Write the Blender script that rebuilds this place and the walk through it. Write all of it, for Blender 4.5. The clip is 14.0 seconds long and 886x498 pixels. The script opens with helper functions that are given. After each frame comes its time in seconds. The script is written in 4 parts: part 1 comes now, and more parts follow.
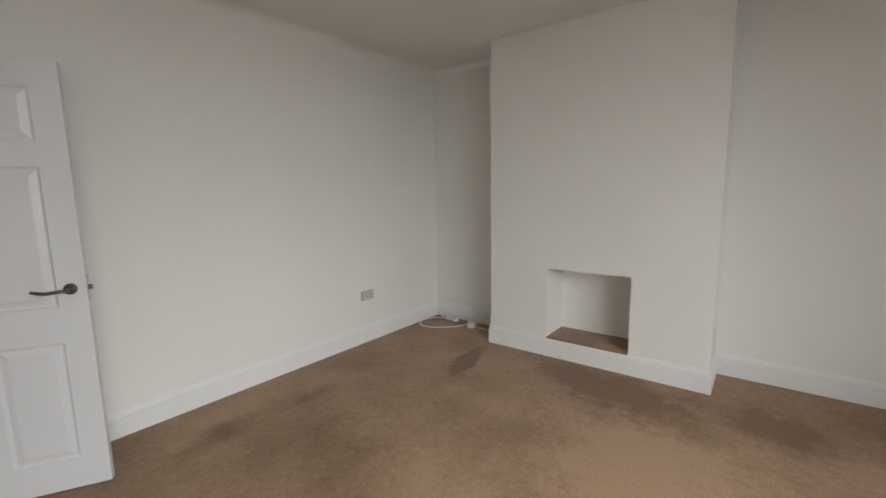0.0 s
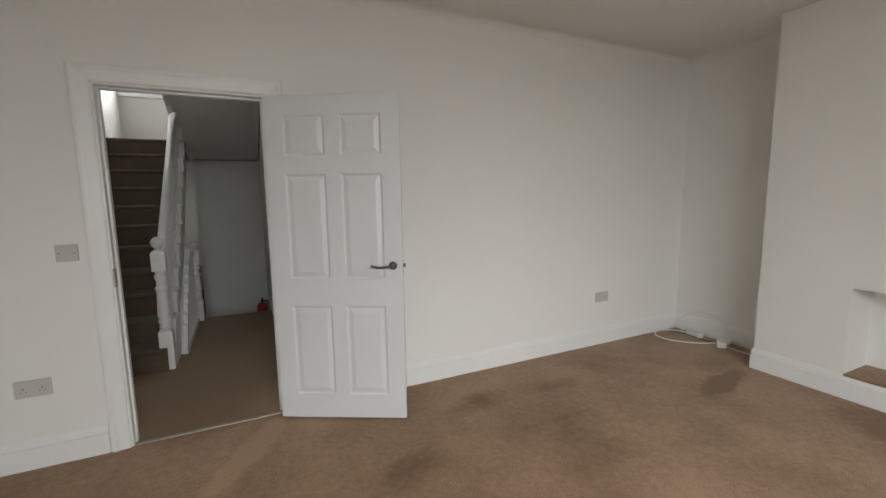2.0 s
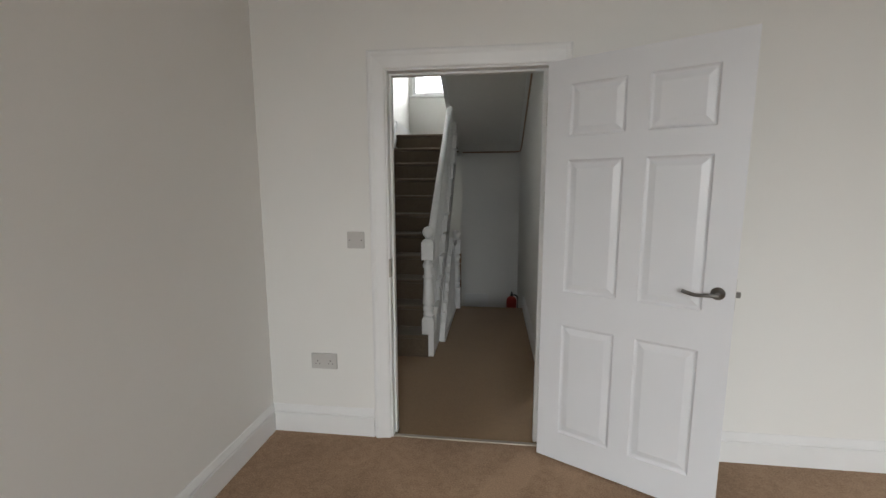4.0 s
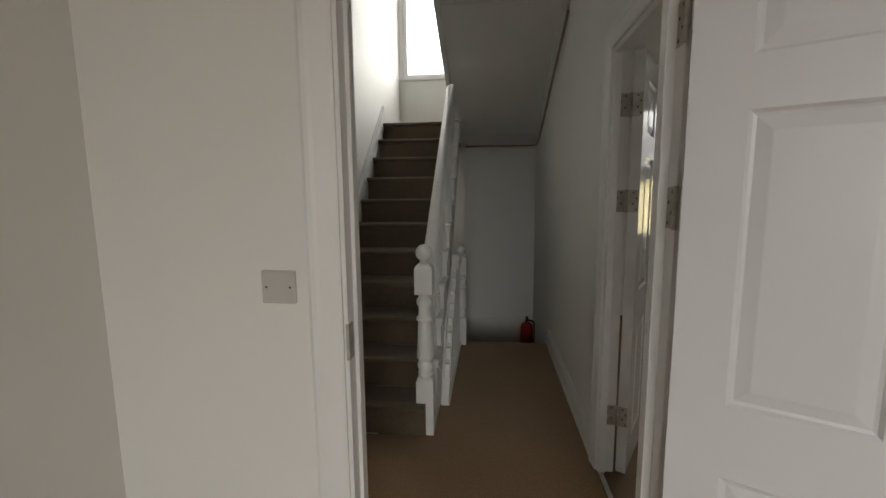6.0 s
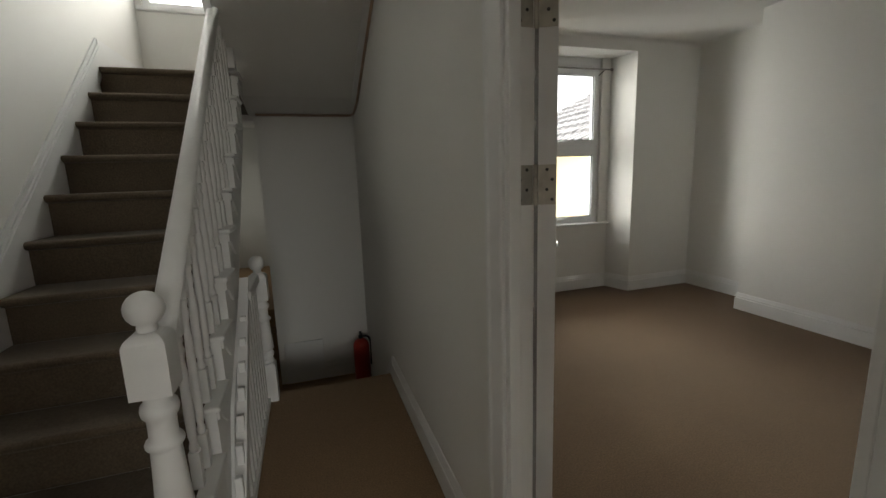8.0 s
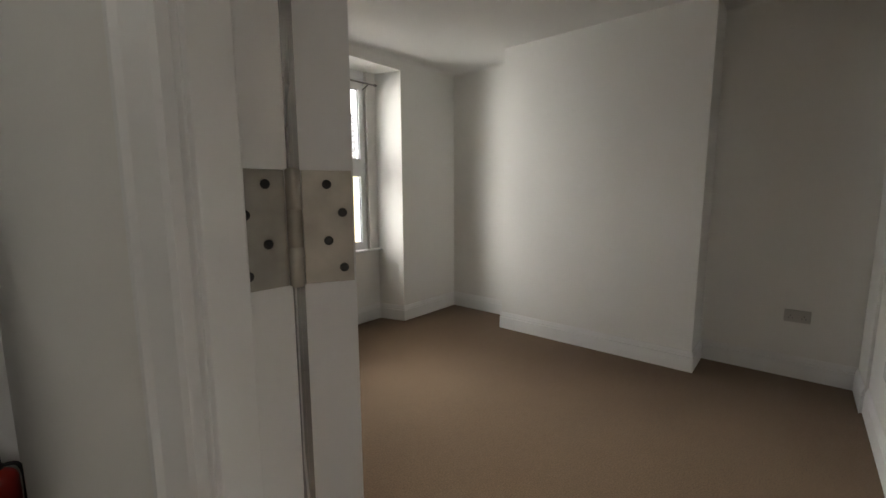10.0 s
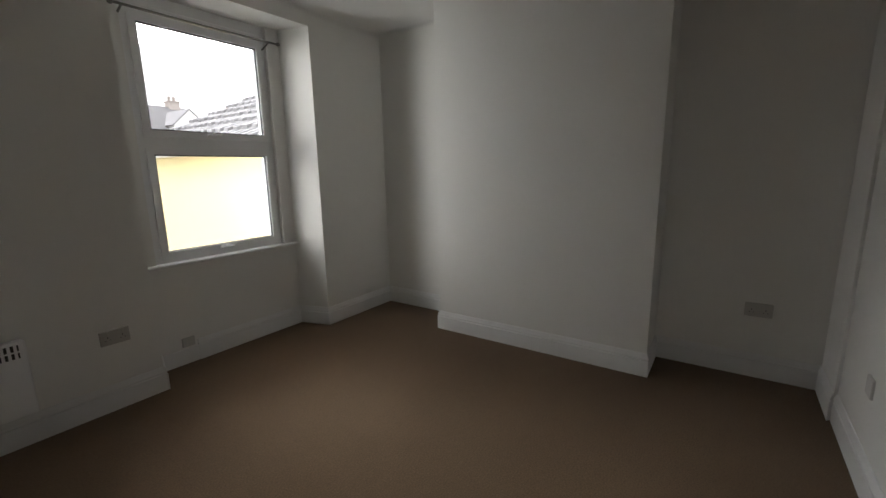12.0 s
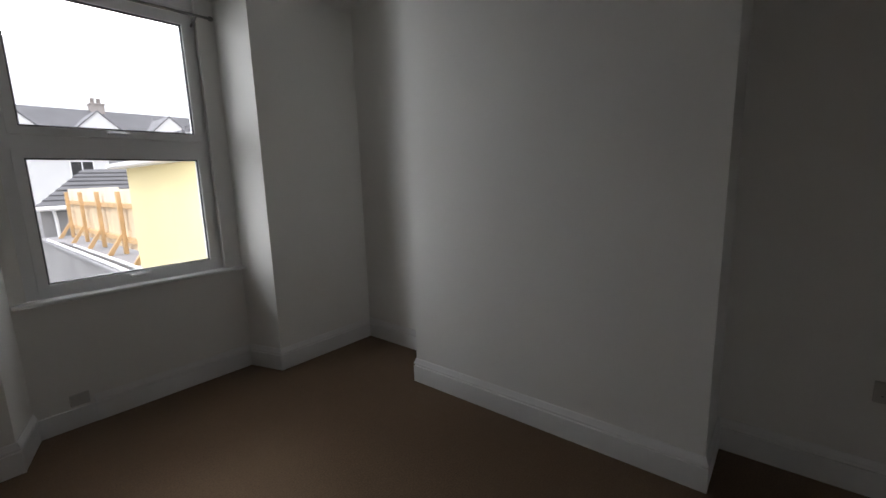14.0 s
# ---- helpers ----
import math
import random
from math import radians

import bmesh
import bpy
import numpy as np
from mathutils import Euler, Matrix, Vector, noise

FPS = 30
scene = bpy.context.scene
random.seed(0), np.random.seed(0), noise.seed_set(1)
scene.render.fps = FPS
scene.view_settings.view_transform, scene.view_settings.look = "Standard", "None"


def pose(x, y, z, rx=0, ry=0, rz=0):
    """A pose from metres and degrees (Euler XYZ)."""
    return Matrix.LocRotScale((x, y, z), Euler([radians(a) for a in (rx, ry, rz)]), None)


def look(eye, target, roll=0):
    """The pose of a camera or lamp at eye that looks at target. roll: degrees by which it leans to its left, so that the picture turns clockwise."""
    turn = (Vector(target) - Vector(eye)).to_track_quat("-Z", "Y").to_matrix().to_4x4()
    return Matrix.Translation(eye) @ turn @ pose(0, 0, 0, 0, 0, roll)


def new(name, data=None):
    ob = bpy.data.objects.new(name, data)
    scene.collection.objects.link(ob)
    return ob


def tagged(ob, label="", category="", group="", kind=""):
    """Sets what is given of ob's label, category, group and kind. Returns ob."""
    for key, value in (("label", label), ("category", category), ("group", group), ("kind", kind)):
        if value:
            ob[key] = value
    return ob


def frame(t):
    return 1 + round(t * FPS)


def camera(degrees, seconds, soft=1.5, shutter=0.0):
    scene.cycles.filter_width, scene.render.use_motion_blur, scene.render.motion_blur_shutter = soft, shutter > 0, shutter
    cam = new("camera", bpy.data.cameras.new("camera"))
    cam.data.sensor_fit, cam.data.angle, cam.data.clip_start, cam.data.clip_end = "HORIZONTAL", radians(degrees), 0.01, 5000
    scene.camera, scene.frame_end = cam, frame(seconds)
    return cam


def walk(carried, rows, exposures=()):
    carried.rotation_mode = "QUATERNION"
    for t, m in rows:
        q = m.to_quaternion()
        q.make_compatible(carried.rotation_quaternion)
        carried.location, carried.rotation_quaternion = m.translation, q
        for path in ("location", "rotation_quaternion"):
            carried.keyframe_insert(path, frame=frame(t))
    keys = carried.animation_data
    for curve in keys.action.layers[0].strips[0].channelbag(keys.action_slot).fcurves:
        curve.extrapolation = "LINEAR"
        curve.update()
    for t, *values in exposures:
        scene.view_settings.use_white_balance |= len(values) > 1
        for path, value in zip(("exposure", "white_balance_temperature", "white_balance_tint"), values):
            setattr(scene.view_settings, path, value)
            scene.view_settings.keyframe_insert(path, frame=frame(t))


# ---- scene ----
cam = camera(93.4, 14.0)
PATH = [
    (0, (0.987, -2.918, 1.403), (2.552, -1.704, 1.128), -0.9),
    (0.5, (0.932, -2.879, 1.434), (2.366, -1.512, 1.154), -0.4),
    (1, (0.827, -2.845, 1.442), (2.143, -1.364, 1.171), -0.8),
    (1.5, (0.724, -2.809, 1.42), (1.806, -1.145, 1.17), -0.3),
    (2, (0.628, -2.78, 1.402), (1.481, -0.99, 1.145), -0.8),
    (2.5, (0.558, -2.723, 1.421), (1.078, -0.819, 1.098), -0.7),
    (3, (0.516, -2.601, 1.376), (0.635, -0.628, 1.072), -1.5),
    (3.5, (0.541, -2.394, 1.401), (0.313, -0.427, 1.127), 0.4),
    (5.8, (0.373, -1.174, 1.369), (0.132, 0.784, 1.036), -1.0),
    (6, (0.351, -1.045, 1.371), (0.13, 0.926, 1.113), -0.5),
    (6.5, (0.303, -0.764, 1.369), (0.195, 1.206, 1.04), -1.4),
    (7, (0.342, -0.454, 1.358), (0.337, 1.52, 1.032), -1.3),
    (7.5, (0.398, -0.219, 1.354), (0.548, 1.74, 0.979), -1.5),
    (8, (0.41, -0.005, 1.366), (1.015, 1.87, 1.02), -1.9),
    (8.5, (0.416, 0.117, 1.353), (1.38, 1.828, 0.972), -2.3),
    (9, (0.525, 0.263, 1.347), (1.669, 1.865, 0.996), -2.2),
    (9.2, (0.579, 0.354, 1.345), (1.826, 1.89, 1.049), -1.4),
    (11.3, (1.132, 0.741, 1.422), (2.764, 1.834, 1.046), -0.8),
    (11.5, (1.2, 0.751, 1.425), (2.811, 1.876, 1.051), 0.1),
    (12, (1.384, 0.775, 1.406), (3.003, 1.887, 1.029), -1.1),
    (12.5, (1.666, 0.843, 1.42), (3.38, 1.817, 1.081), -0.9),
    (13, (1.923, 0.852, 1.373), (3.689, 1.714, 1.002), -2.6),
    (13.5, (2.161, 0.914, 1.421), (3.833, 1.966, 1.104), -1.6),
    (14, (2.374, 0.948, 1.367), (3.886, 2.213, 1.032), -1.8),
]
EXPOSE = [(0, 1.62, 6350, 10), (2.0, 1.66, 6380, 10), (3.7, 1.78, 6250, 10), (5.8, 1.55, 6700, 10), (7.0, 1.45, 6800, 11), (8.0, 1.58, 6800, 9), (9.2, 2.12, 6850, 13), (11.3, 1.62, 6500, 12), (12.5, 1.15, 6450, 12), (14, 0.90, 6150, 14)]
walk(cam, [(t, look(eye, target, roll)) for t, eye, target, roll in PATH], EXPOSE)
SKY, CLOUD, SUN = 0.15, 8.0, 0.5
P_LIVING_SKY, P_BED, P_BED_SIDE, P_STAIR, P_PASS = 178, 132, 16.0, 2.9, 1.0
# stains and trodden patches, and last a streak of light painted at the doorway: x, y, half length, half width, turn in
# degrees, depth (below zero: paler)
SPOTS = ((3.74, -1.02, 0.38, 0.11, 12, 0.42), (3.84, -2.25, 0.75, 0.36, 78, 0.30), (3.95, -3.05, 0.45, 0.28, 70, 0.22), (1.98, -0.46, 0.34, 0.14, 8, 0.17), (2.40, -0.95, 0.42, 0.18, 30, 0.10),
         (1.30, -0.90, 0.34, 0.16, 20, 0.13), (2.62, -0.48, 0.30, 0.10, 0, 0.10), (2.30, -1.25, 0.34, 0.18, 15, 0.14), (3.10, -2.55, 0.75, 0.55, 60, -0.20), (2.50, -1.75, 0.60, 0.40, 40, -0.12), (0.58, -0.36, 0.50, 0.10, 58, -0.26))

# ---- light ----
world = bpy.data.worlds.new("overcast_sky")
scene.world = world
world.use_nodes = True
wn, wl = world.node_tree.nodes, world.node_tree.links
sky = wn.new("ShaderNodeTexSky")
sky.sky_type = "NISHITA"
sky.sun_disc = False
sky.sun_elevation, sky.sun_rotation = radians(57), radians(264)
sky.air_density, sky.dust_density, sky.ozone_density = 1.0, 6.0, 0.6
# a cloud deck that hides most of the blue, a little uneven
deck, cloud, tone = wn.new("ShaderNodeMix"), wn.new("ShaderNodeTexNoise"), wn.new("ShaderNodeMapRange")
deck.data_type = "RGBA"
cloud.inputs["Scale"].default_value, cloud.inputs["Detail"].default_value = 2.0, 6
tone.inputs["To Min"].default_value, tone.inputs["To Max"].default_value = 0.78, 0.98
wl.new(cloud.outputs["Fac"], tone.inputs["Value"])
wl.new(tone.outputs["Result"], deck.inputs["Factor"])
wl.new(sky.outputs[0], deck.inputs["A"])
# an overcast sky is about three times as bright overhead as at the horizon
heaven, split, rise_up, grey = wn.new("ShaderNodeTexCoord"), wn.new("ShaderNodeSeparateXYZ"), wn.new("ShaderNodeMapRange"), wn.new("ShaderNodeCombineColor")
rise_up.inputs["To Min"].default_value, rise_up.inputs["To Max"].default_value = CLOUD * 0.62, CLOUD * 1.75
wl.new(heaven.outputs["Generated"], split.inputs[0])
wl.new(split.outputs["Z"], rise_up.inputs["Value"])
for channel in grey.inputs:
    wl.new(rise_up.outputs["Result"], channel)
wl.new(grey.outputs[0], deck.inputs["B"])
wl.new(deck.outputs["Result"], wn["Background"].inputs["Color"])
wn["Background"].inputs["Strength"].default_value = SKY


def sun_lamp(strength, m):
    lamp = bpy.data.lights.new("sun", "SUN")
    lamp.energy, lamp.angle, lamp.color = strength, radians(25), (1.0, 0.97, 0.93)
    new("sun", lamp).matrix_world = m


def window_lamp(name, eye, target, width, height, power, colour=(0.98, 1.0, 0.97), spread=150):
    """Stand-in for daylight at a window: an added lamp in its opening, or outside and out of view."""
    lamp = bpy.data.lights.new(name, "AREA")
    lamp.shape, lamp.size, lamp.size_y, lamp.energy, lamp.color = "RECTANGLE", width, height, power, colour
    lamp.spread = radians(spread)
    new(name, lamp).matrix_world = look(eye, target)


sun_lamp(SUN, look((-9, -1, 14), (0, 0, 0)))
# unseen lamps outside, added to the world's own sky light
window_lamp("living_window_sky", (-0.7, -8.8, 3.6), (2.2, -1.5, 1.3), 8.0, 3.8, P_LIVING_SKY)
window_lamp("bedroom_window_sky", (5.2, 12.4, 6.5), (2.9, 3.9, 1.3), 8.0, 4.4, P_BED, spread=70)
window_lamp("bedroom_window_side_sky", (1.15, 5.75, 1.9), (3.62, 3.85, 1.6), 1.6, 2.2, P_BED_SIDE, spread=110)
window_lamp("stair_window_daylight", (-0.1, 4.34, 3.42), (-0.35, 3.2, 2.15), 1.2, 1.3, P_STAIR, spread=105)
# no window is built in the passage; this added lamp stands for its daylight
window_lamp("passage_daylight", (-0.35, 7.2, 1.2), (-0.35, 4, 0.2), 0.6, 1.1, P_PASS)


# ---- materials ----
def material(name):
    m = bpy.data.materials.new(name)
    m.use_nodes = True
    return m, m.node_tree.nodes, m.node_tree.links, m.node_tree.nodes["Principled BSDF"]


def surface(name, colour, rough=0.6, metal=0.0, fine=180.0, broad=2.2, vary=0.06, bump=0.05, depth=0.002, second=None, coat=0.0):
    """A painted or plain surface: broad unevenness of tone, fine grain in gloss and relief."""
    m, n, l, p = material(name)
    co = n.new("ShaderNodeTexCoord")
    big, small = n.new("ShaderNodeTexNoise"), n.new("ShaderNodeTexNoise")
    big.inputs["Scale"].default_value, big.inputs["Detail"].default_value = broad, 6
    small.inputs["Scale"].default_value, small.inputs["Detail"].default_value = fine, 4
    l.new(co.outputs["Object"], big.inputs["Vector"])
    l.new(co.outputs["Object"], small.inputs["Vector"])
    ramp = n.new("ShaderNodeValToRGB")
    ramp.color_ramp.elements[0].position, ramp.color_ramp.elements[1].position = 0.3, 0.7
    dark = second or tuple(c * (1 - 2 * vary) for c in colour)
    ramp.color_ramp.elements[0].color, ramp.color_ramp.elements[1].color = (*dark, 1), (*colour, 1)
    l.new(big.outputs["Fac"], ramp.inputs["Fac"])
    l.new(ramp.outputs["Color"], p.inputs["Base Color"])
    gloss = n.new("ShaderNodeMapRange")
    gloss.inputs["To Min"].default_value, gloss.inputs["To Max"].default_value = rough - 0.06, rough + 0.06
    l.new(small.outputs["Fac"], gloss.inputs["Value"])
    l.new(gloss.outputs["Result"], p.inputs["Roughness"])
    relief = n.new("ShaderNodeBump")
    relief.inputs["Strength"].default_value, relief.inputs["Distance"].default_value = bump, depth
    l.new(small.outputs["Fac"], relief.inputs["Height"])
    l.new(relief.outputs["Normal"], p.inputs["Normal"])
    p.inputs["Metallic"].default_value = metal
    p.inputs["Coat Weight"].default_value = coat
    return m


def carpet(name, colour, dark, spots=(), amount=0.5, wear=1.1, fleck=0.22):
    """Cut-pile carpet: tufts as relief and speckle, trodden patches, and the given stains and painted light."""
    m, n, l, p = material(name)
    geo = n.new("ShaderNodeNewGeometry")
    tuft, patch, mid = n.new("ShaderNodeTexNoise"), n.new("ShaderNodeTexNoise"), n.new("ShaderNodeTexNoise")
    for node, scale, detail in ((tuft, 130, 4), (patch, wear, 6), (mid, 26, 7)):
        node.inputs["Scale"].default_value, node.inputs["Detail"].default_value = scale, detail
        l.new(geo.outputs["Position"], node.inputs["Vector"])
    patch.inputs["Roughness"].default_value = 0.62
    ramp = n.new("ShaderNodeValToRGB")
    ramp.color_ramp.elements[0].position, ramp.color_ramp.elements[1].position = 0.5 - 0.14, 0.5 + 0.14
    ramp.color_ramp.elements[0].color, ramp.color_ramp.elements[1].color = (*dark, 1), (*colour, 1)
    add = n.new("ShaderNodeMath")
    add.operation = "MULTIPLY_ADD"
    add.inputs[1].default_value, add.inputs[2].default_value = amount, 0.5 - amount / 2
    l.new(patch.outputs["Fac"], add.inputs[0])
    mix = n.new("ShaderNodeMath")
    mix.operation = "MULTIPLY_ADD"
    mix.inputs[1].default_value = fleck
    l.new(mid.outputs["Fac"], mix.inputs[0])
    l.new(add.outputs[0], mix.inputs[2])
    shift = n.new("ShaderNodeMath")
    shift.operation = "SUBTRACT"
    shift.inputs[1].default_value = fleck / 2 - 0.02
    l.new(mix.outputs[0], shift.inputs[0])
    last = shift.outputs[0]
    for x, y, rx, ry, turn, deep in spots:
        soft, wob, put, far_off = n.new("ShaderNodeTexNoise"), n.new("ShaderNodeVectorMath"), n.new("ShaderNodeMapping"), n.new("ShaderNodeVectorMath")
        soft.inputs["Scale"].default_value, soft.inputs["Detail"].default_value, soft.inputs["Roughness"].default_value = 5.0, 7, 0.65
        wob.operation, far_off.operation = "MULTIPLY_ADD", "LENGTH"
        wob.inputs[1].default_value = (ry * 1.7, ry * 1.7, 0)
        put.vector_type = "TEXTURE"
        put.inputs["Location"].default_value = (x + ry * 0.85, y + ry * 0.85, 0)
        put.inputs["Rotation"].default_value = (0, 0, radians(turn))
        put.inputs["Scale"].default_value = (rx, ry, 1000)
        l.new(geo.outputs["Position"], soft.inputs["Vector"])
        l.new(soft.outputs["Color"], wob.inputs[0])
        l.new(geo.outputs["Position"], wob.inputs[2])
        l.new(wob.outputs[0], put.inputs["Vector"])
        l.new(put.outputs[0], far_off.inputs[0])
        fade = n.new("ShaderNodeMapRange")
        fade.interpolation_type = "SMOOTHSTEP"
        fade.inputs["From Min"].default_value, fade.inputs["From Max"].default_value = 0.15, 1.1
        fade.inputs["To Min"].default_value, fade.inputs["To Max"].default_value = deep, 0.0
        l.new(far_off.outputs["Value"], fade.inputs["Value"])
        sub = n.new("ShaderNodeMath")
        sub.operation = "SUBTRACT"
        l.new(last, sub.inputs[0])
        l.new(fade.outputs["Result"], sub.inputs[1])
        last = sub.outputs[0]
    l.new(last, ramp.inputs["Fac"])
    speck = n.new("ShaderNodeMix")
    speck.data_type, speck.blend_type = "RGBA", "MULTIPLY"
    speck.inputs["Factor"].default_value = 0.7
    tone = n.new("ShaderNodeMapRange")
    tone.inputs["From Min"].default_value, tone.inputs["From Max"].default_value = 0.3, 0.7
    tone.inputs["To Min"].default_value, tone.inputs["To Max"].default_value = 0.70, 1.28
    tone.clamp = False
    l.new(tuft.outputs["Fac"], tone.inputs["Value"])
    l.new(ramp.outputs["Color"], speck.inputs["A"])
    l.new(tone.outputs["Result"], speck.inputs["B"])
    l.new(speck.outputs["Result"], p.inputs["Base Color"])
    p.inputs["Roughness"].default_value = 0.95
    p.inputs["Specular IOR Level"].default_value = 0.1
    p.inputs["Sheen Weight"].default_value = 0.15
    relief = n.new("ShaderNodeBump")
    relief.inputs["Strength"].default_value, relief.inputs["Distance"].default_value = 0.5, 0.004
    l.new(tuft.outputs["Fac"], relief.inputs["Height"])
    l.new(relief.outputs["Normal"], p.inputs["Normal"])
    return m


def glass(name):
    m, n, l, p = material(name)
    p.inputs["Base Color"].default_value = (1, 1, 1, 1)
    p.inputs["Roughness"].default_value, p.inputs["Transmission Weight"].default_value, p.inputs["IOR"].default_value = 0.0, 1.0, 1.45
    return m


WALL = surface("matt_white_wall_paint", (0.80, 0.79, 0.757), 0.75, fine=60, broad=0.9, vary=0.02, bump=0.12, depth=0.003)
CEIL = surface("white_ceiling_paint", (0.80, 0.79, 0.76), 0.85, fine=90, broad=1.2, vary=0.025, bump=0.15, depth=0.003)
GLOSS = surface("white_satin_woodwork", (0.80, 0.80, 0.79), 0.38, fine=40, broad=5, vary=0.02, bump=0.06, depth=0.001)
DOOR_GLOSS = surface("glossy_white_door_paint", (0.72, 0.725, 0.73), 0.16, fine=120, broad=3, vary=0.015, bump=0.05, depth=0.0006)
DOOR = surface("white_door_paint", (0.70, 0.705, 0.72), 0.34, fine=120, broad=3, vary=0.015, bump=0.08, depth=0.0008)
BANISTER = surface("white_banister_gloss", (0.78, 0.775, 0.76), 0.42, fine=35, broad=8, vary=0.05, bump=0.12, depth=0.0015)
PVC = surface("white_window_plastic", (0.86, 0.865, 0.87), 0.32, fine=30, broad=4, vary=0.015, bump=0.02)
PLATE = surface("white_socket_plastic", (0.53, 0.515, 0.49), 0.35, fine=50, broad=9, vary=0.02, bump=0.02)
DARK = surface("dark_slot", (0.03, 0.03, 0.03), 0.6)
STEEL = surface("brushed_steel", (0.62, 0.61, 0.58), 0.34, 1.0, fine=220, broad=20, vary=0.12, bump=0.1, depth=0.0006)
CHROME = surface("satin_chrome", (0.66, 0.66, 0.66), 0.2, 1.0, fine=220, broad=12, vary=0.08, bump=0.03)
BRONZE = surface("dark_nickel_handle", (0.26, 0.25, 0.24), 0.3, 1.0, fine=120, broad=12, vary=0.1, bump=0.03)
HINGE = surface("tarnished_hinge_steel", (0.50, 0.475, 0.42), 0.48, 0.75, fine=160, broad=25, vary=0.15, bump=0.1, depth=0.0006)
RED = surface("red_cylinder_enamel", (0.42, 0.03, 0.02), 0.3, fine=40, broad=5, vary=0.08, bump=0.03)
BLACK = surface("black_plastic", (0.02, 0.02, 0.02), 0.45)
GASKET = surface("grey_glazing_gasket", (0.16, 0.16, 0.165), 0.6, fine=40, broad=6, vary=0.1, bump=0.05)
PIPE = surface("copper_brown_pipe", (0.50, 0.34, 0.24), 0.4, fine=50, broad=8, vary=0.2, bump=0.1)
CABLE = surface("white_cable", (0.75, 0.75, 0.73), 0.45, fine=30, broad=9, vary=0.03)
GLASS = glass("window_glass")
C_LIVING = carpet("worn_beige_living_carpet", (0.400, 0.263, 0.163), (0.205, 0.122, 0.067), SPOTS, amount=0.55, wear=1.5, fleck=0.24)
C_LAND = carpet("brown_landing_carpet", (0.290, 0.185, 0.098), (0.230, 0.145, 0.076), (), amount=0.5)
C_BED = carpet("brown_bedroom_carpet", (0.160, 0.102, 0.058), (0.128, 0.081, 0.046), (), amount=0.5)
C_STAIR = carpet("taupe_stair_carpet", (0.135, 0.103, 0.072), (0.100, 0.076, 0.053), (), amount=0.6, wear=3)
BARE = surface("dull_edge_strip", (0.42, 0.37, 0.30), 0.45, 0.6, vary=0.15)
YELLOW = surface("yellow_render", (0.82, 0.71, 0.40), 0.9, fine=30, broad=0.7, vary=0.05, bump=0.3, depth=0.006)
RENDER_W = surface("white_house_render", (0.74, 0.74, 0.73), 0.9, fine=20, broad=0.5, vary=0.05, bump=0.2)
RENDER_G = surface("grey_wall_render", (0.30, 0.30, 0.30), 0.9, fine=20, broad=0.8, vary=0.12, bump=0.3)
TILE = surface("grey_roof_tile", (0.23, 0.23, 0.24), 0.8, fine=25, broad=1.5, vary=0.16, bump=0.3)
TILE_D = surface("dark_roof_tile", (0.12, 0.12, 0.125), 0.8, fine=25, broad=1.5, vary=0.16, bump=0.3)
PALE_PLANK = surface("pale_sawn_plank", (0.84, 0.75, 0.60), 0.7, fine=60, broad=3, vary=0.08, bump=0.2)
POST = surface("pine_posts", (0.66, 0.44, 0.22), 0.7, fine=60, broad=3, vary=0.12, bump=0.2)
TIMBER = surface("new_pine_boards", (0.80, 0.64, 0.43), 0.7, fine=60, broad=3, vary=0.12, bump=0.2)
FELT = surface("grey_roofing_felt", (0.34, 0.34, 0.35), 0.9, fine=60, broad=1.5, vary=0.15, bump=0.3)
GROUND = surface("yard_concrete", (0.25, 0.245, 0.235), 0.9, fine=12, broad=0.4, vary=0.15, bump=0.3)
BRICK = surface("pale_chimney", (0.42, 0.38, 0.35), 0.9, fine=20, broad=3, vary=0.15, bump=0.3)


# ---- building helpers ----
def box(bm, x0, x1, y0, y1, z0, z1):
    vs = [bm.verts.new((x, y, z)) for z in (z0, z1) for x, y in ((x0, y0), (x1, y0), (x1, y1), (x0, y1))]
    for f in ((3, 2, 1, 0), (4, 5, 6, 7), (0, 1, 5, 4), (1, 2, 6, 5), (2, 3, 7, 6), (3, 0, 4, 7)):
        bm.faces.new([vs[i] for i in f])
    return bm


def boxes(*rows):
    bm = bmesh.new()
    for r in rows:
        box(bm, *r)
    return bm


def soft_box(x0, x1, y0, y1, z0, z1, r=0.003, seg=2):
    bm = boxes((x0, x1, y0, y1, z0, z1))
    bmesh.ops.bevel(bm, geom=bm.edges[:], offset=r, segments=seg, profile=0.5, affect="EDGES", clamp_overlap=True)
    return bm


def prism(points, lo, hi, axis):
    """A polygon of (a, b) drawn in the plane across axis 'x', 'y' or 'z', pushed from lo to hi along it."""
    bm = bmesh.new()
    put = {"x": lambda a, b, c: (c, a, b), "y": lambda a, b, c: (a, c, b), "z": lambda a, b, c: (a, b, c)}[axis]
    one = [bm.verts.new(put(a, b, lo)) for a, b in points]
    two = [bm.verts.new(put(a, b, hi)) for a, b in points]
    n = len(points)
    bm.faces.new(one[::-1])
    bm.faces.new(two)
    for i in range(n):
        bm.faces.new((one[i], one[(i + 1) % n], two[(i + 1) % n], two[i]))
    bmesh.ops.recalc_face_normals(bm, faces=bm.faces[:])
    return bm


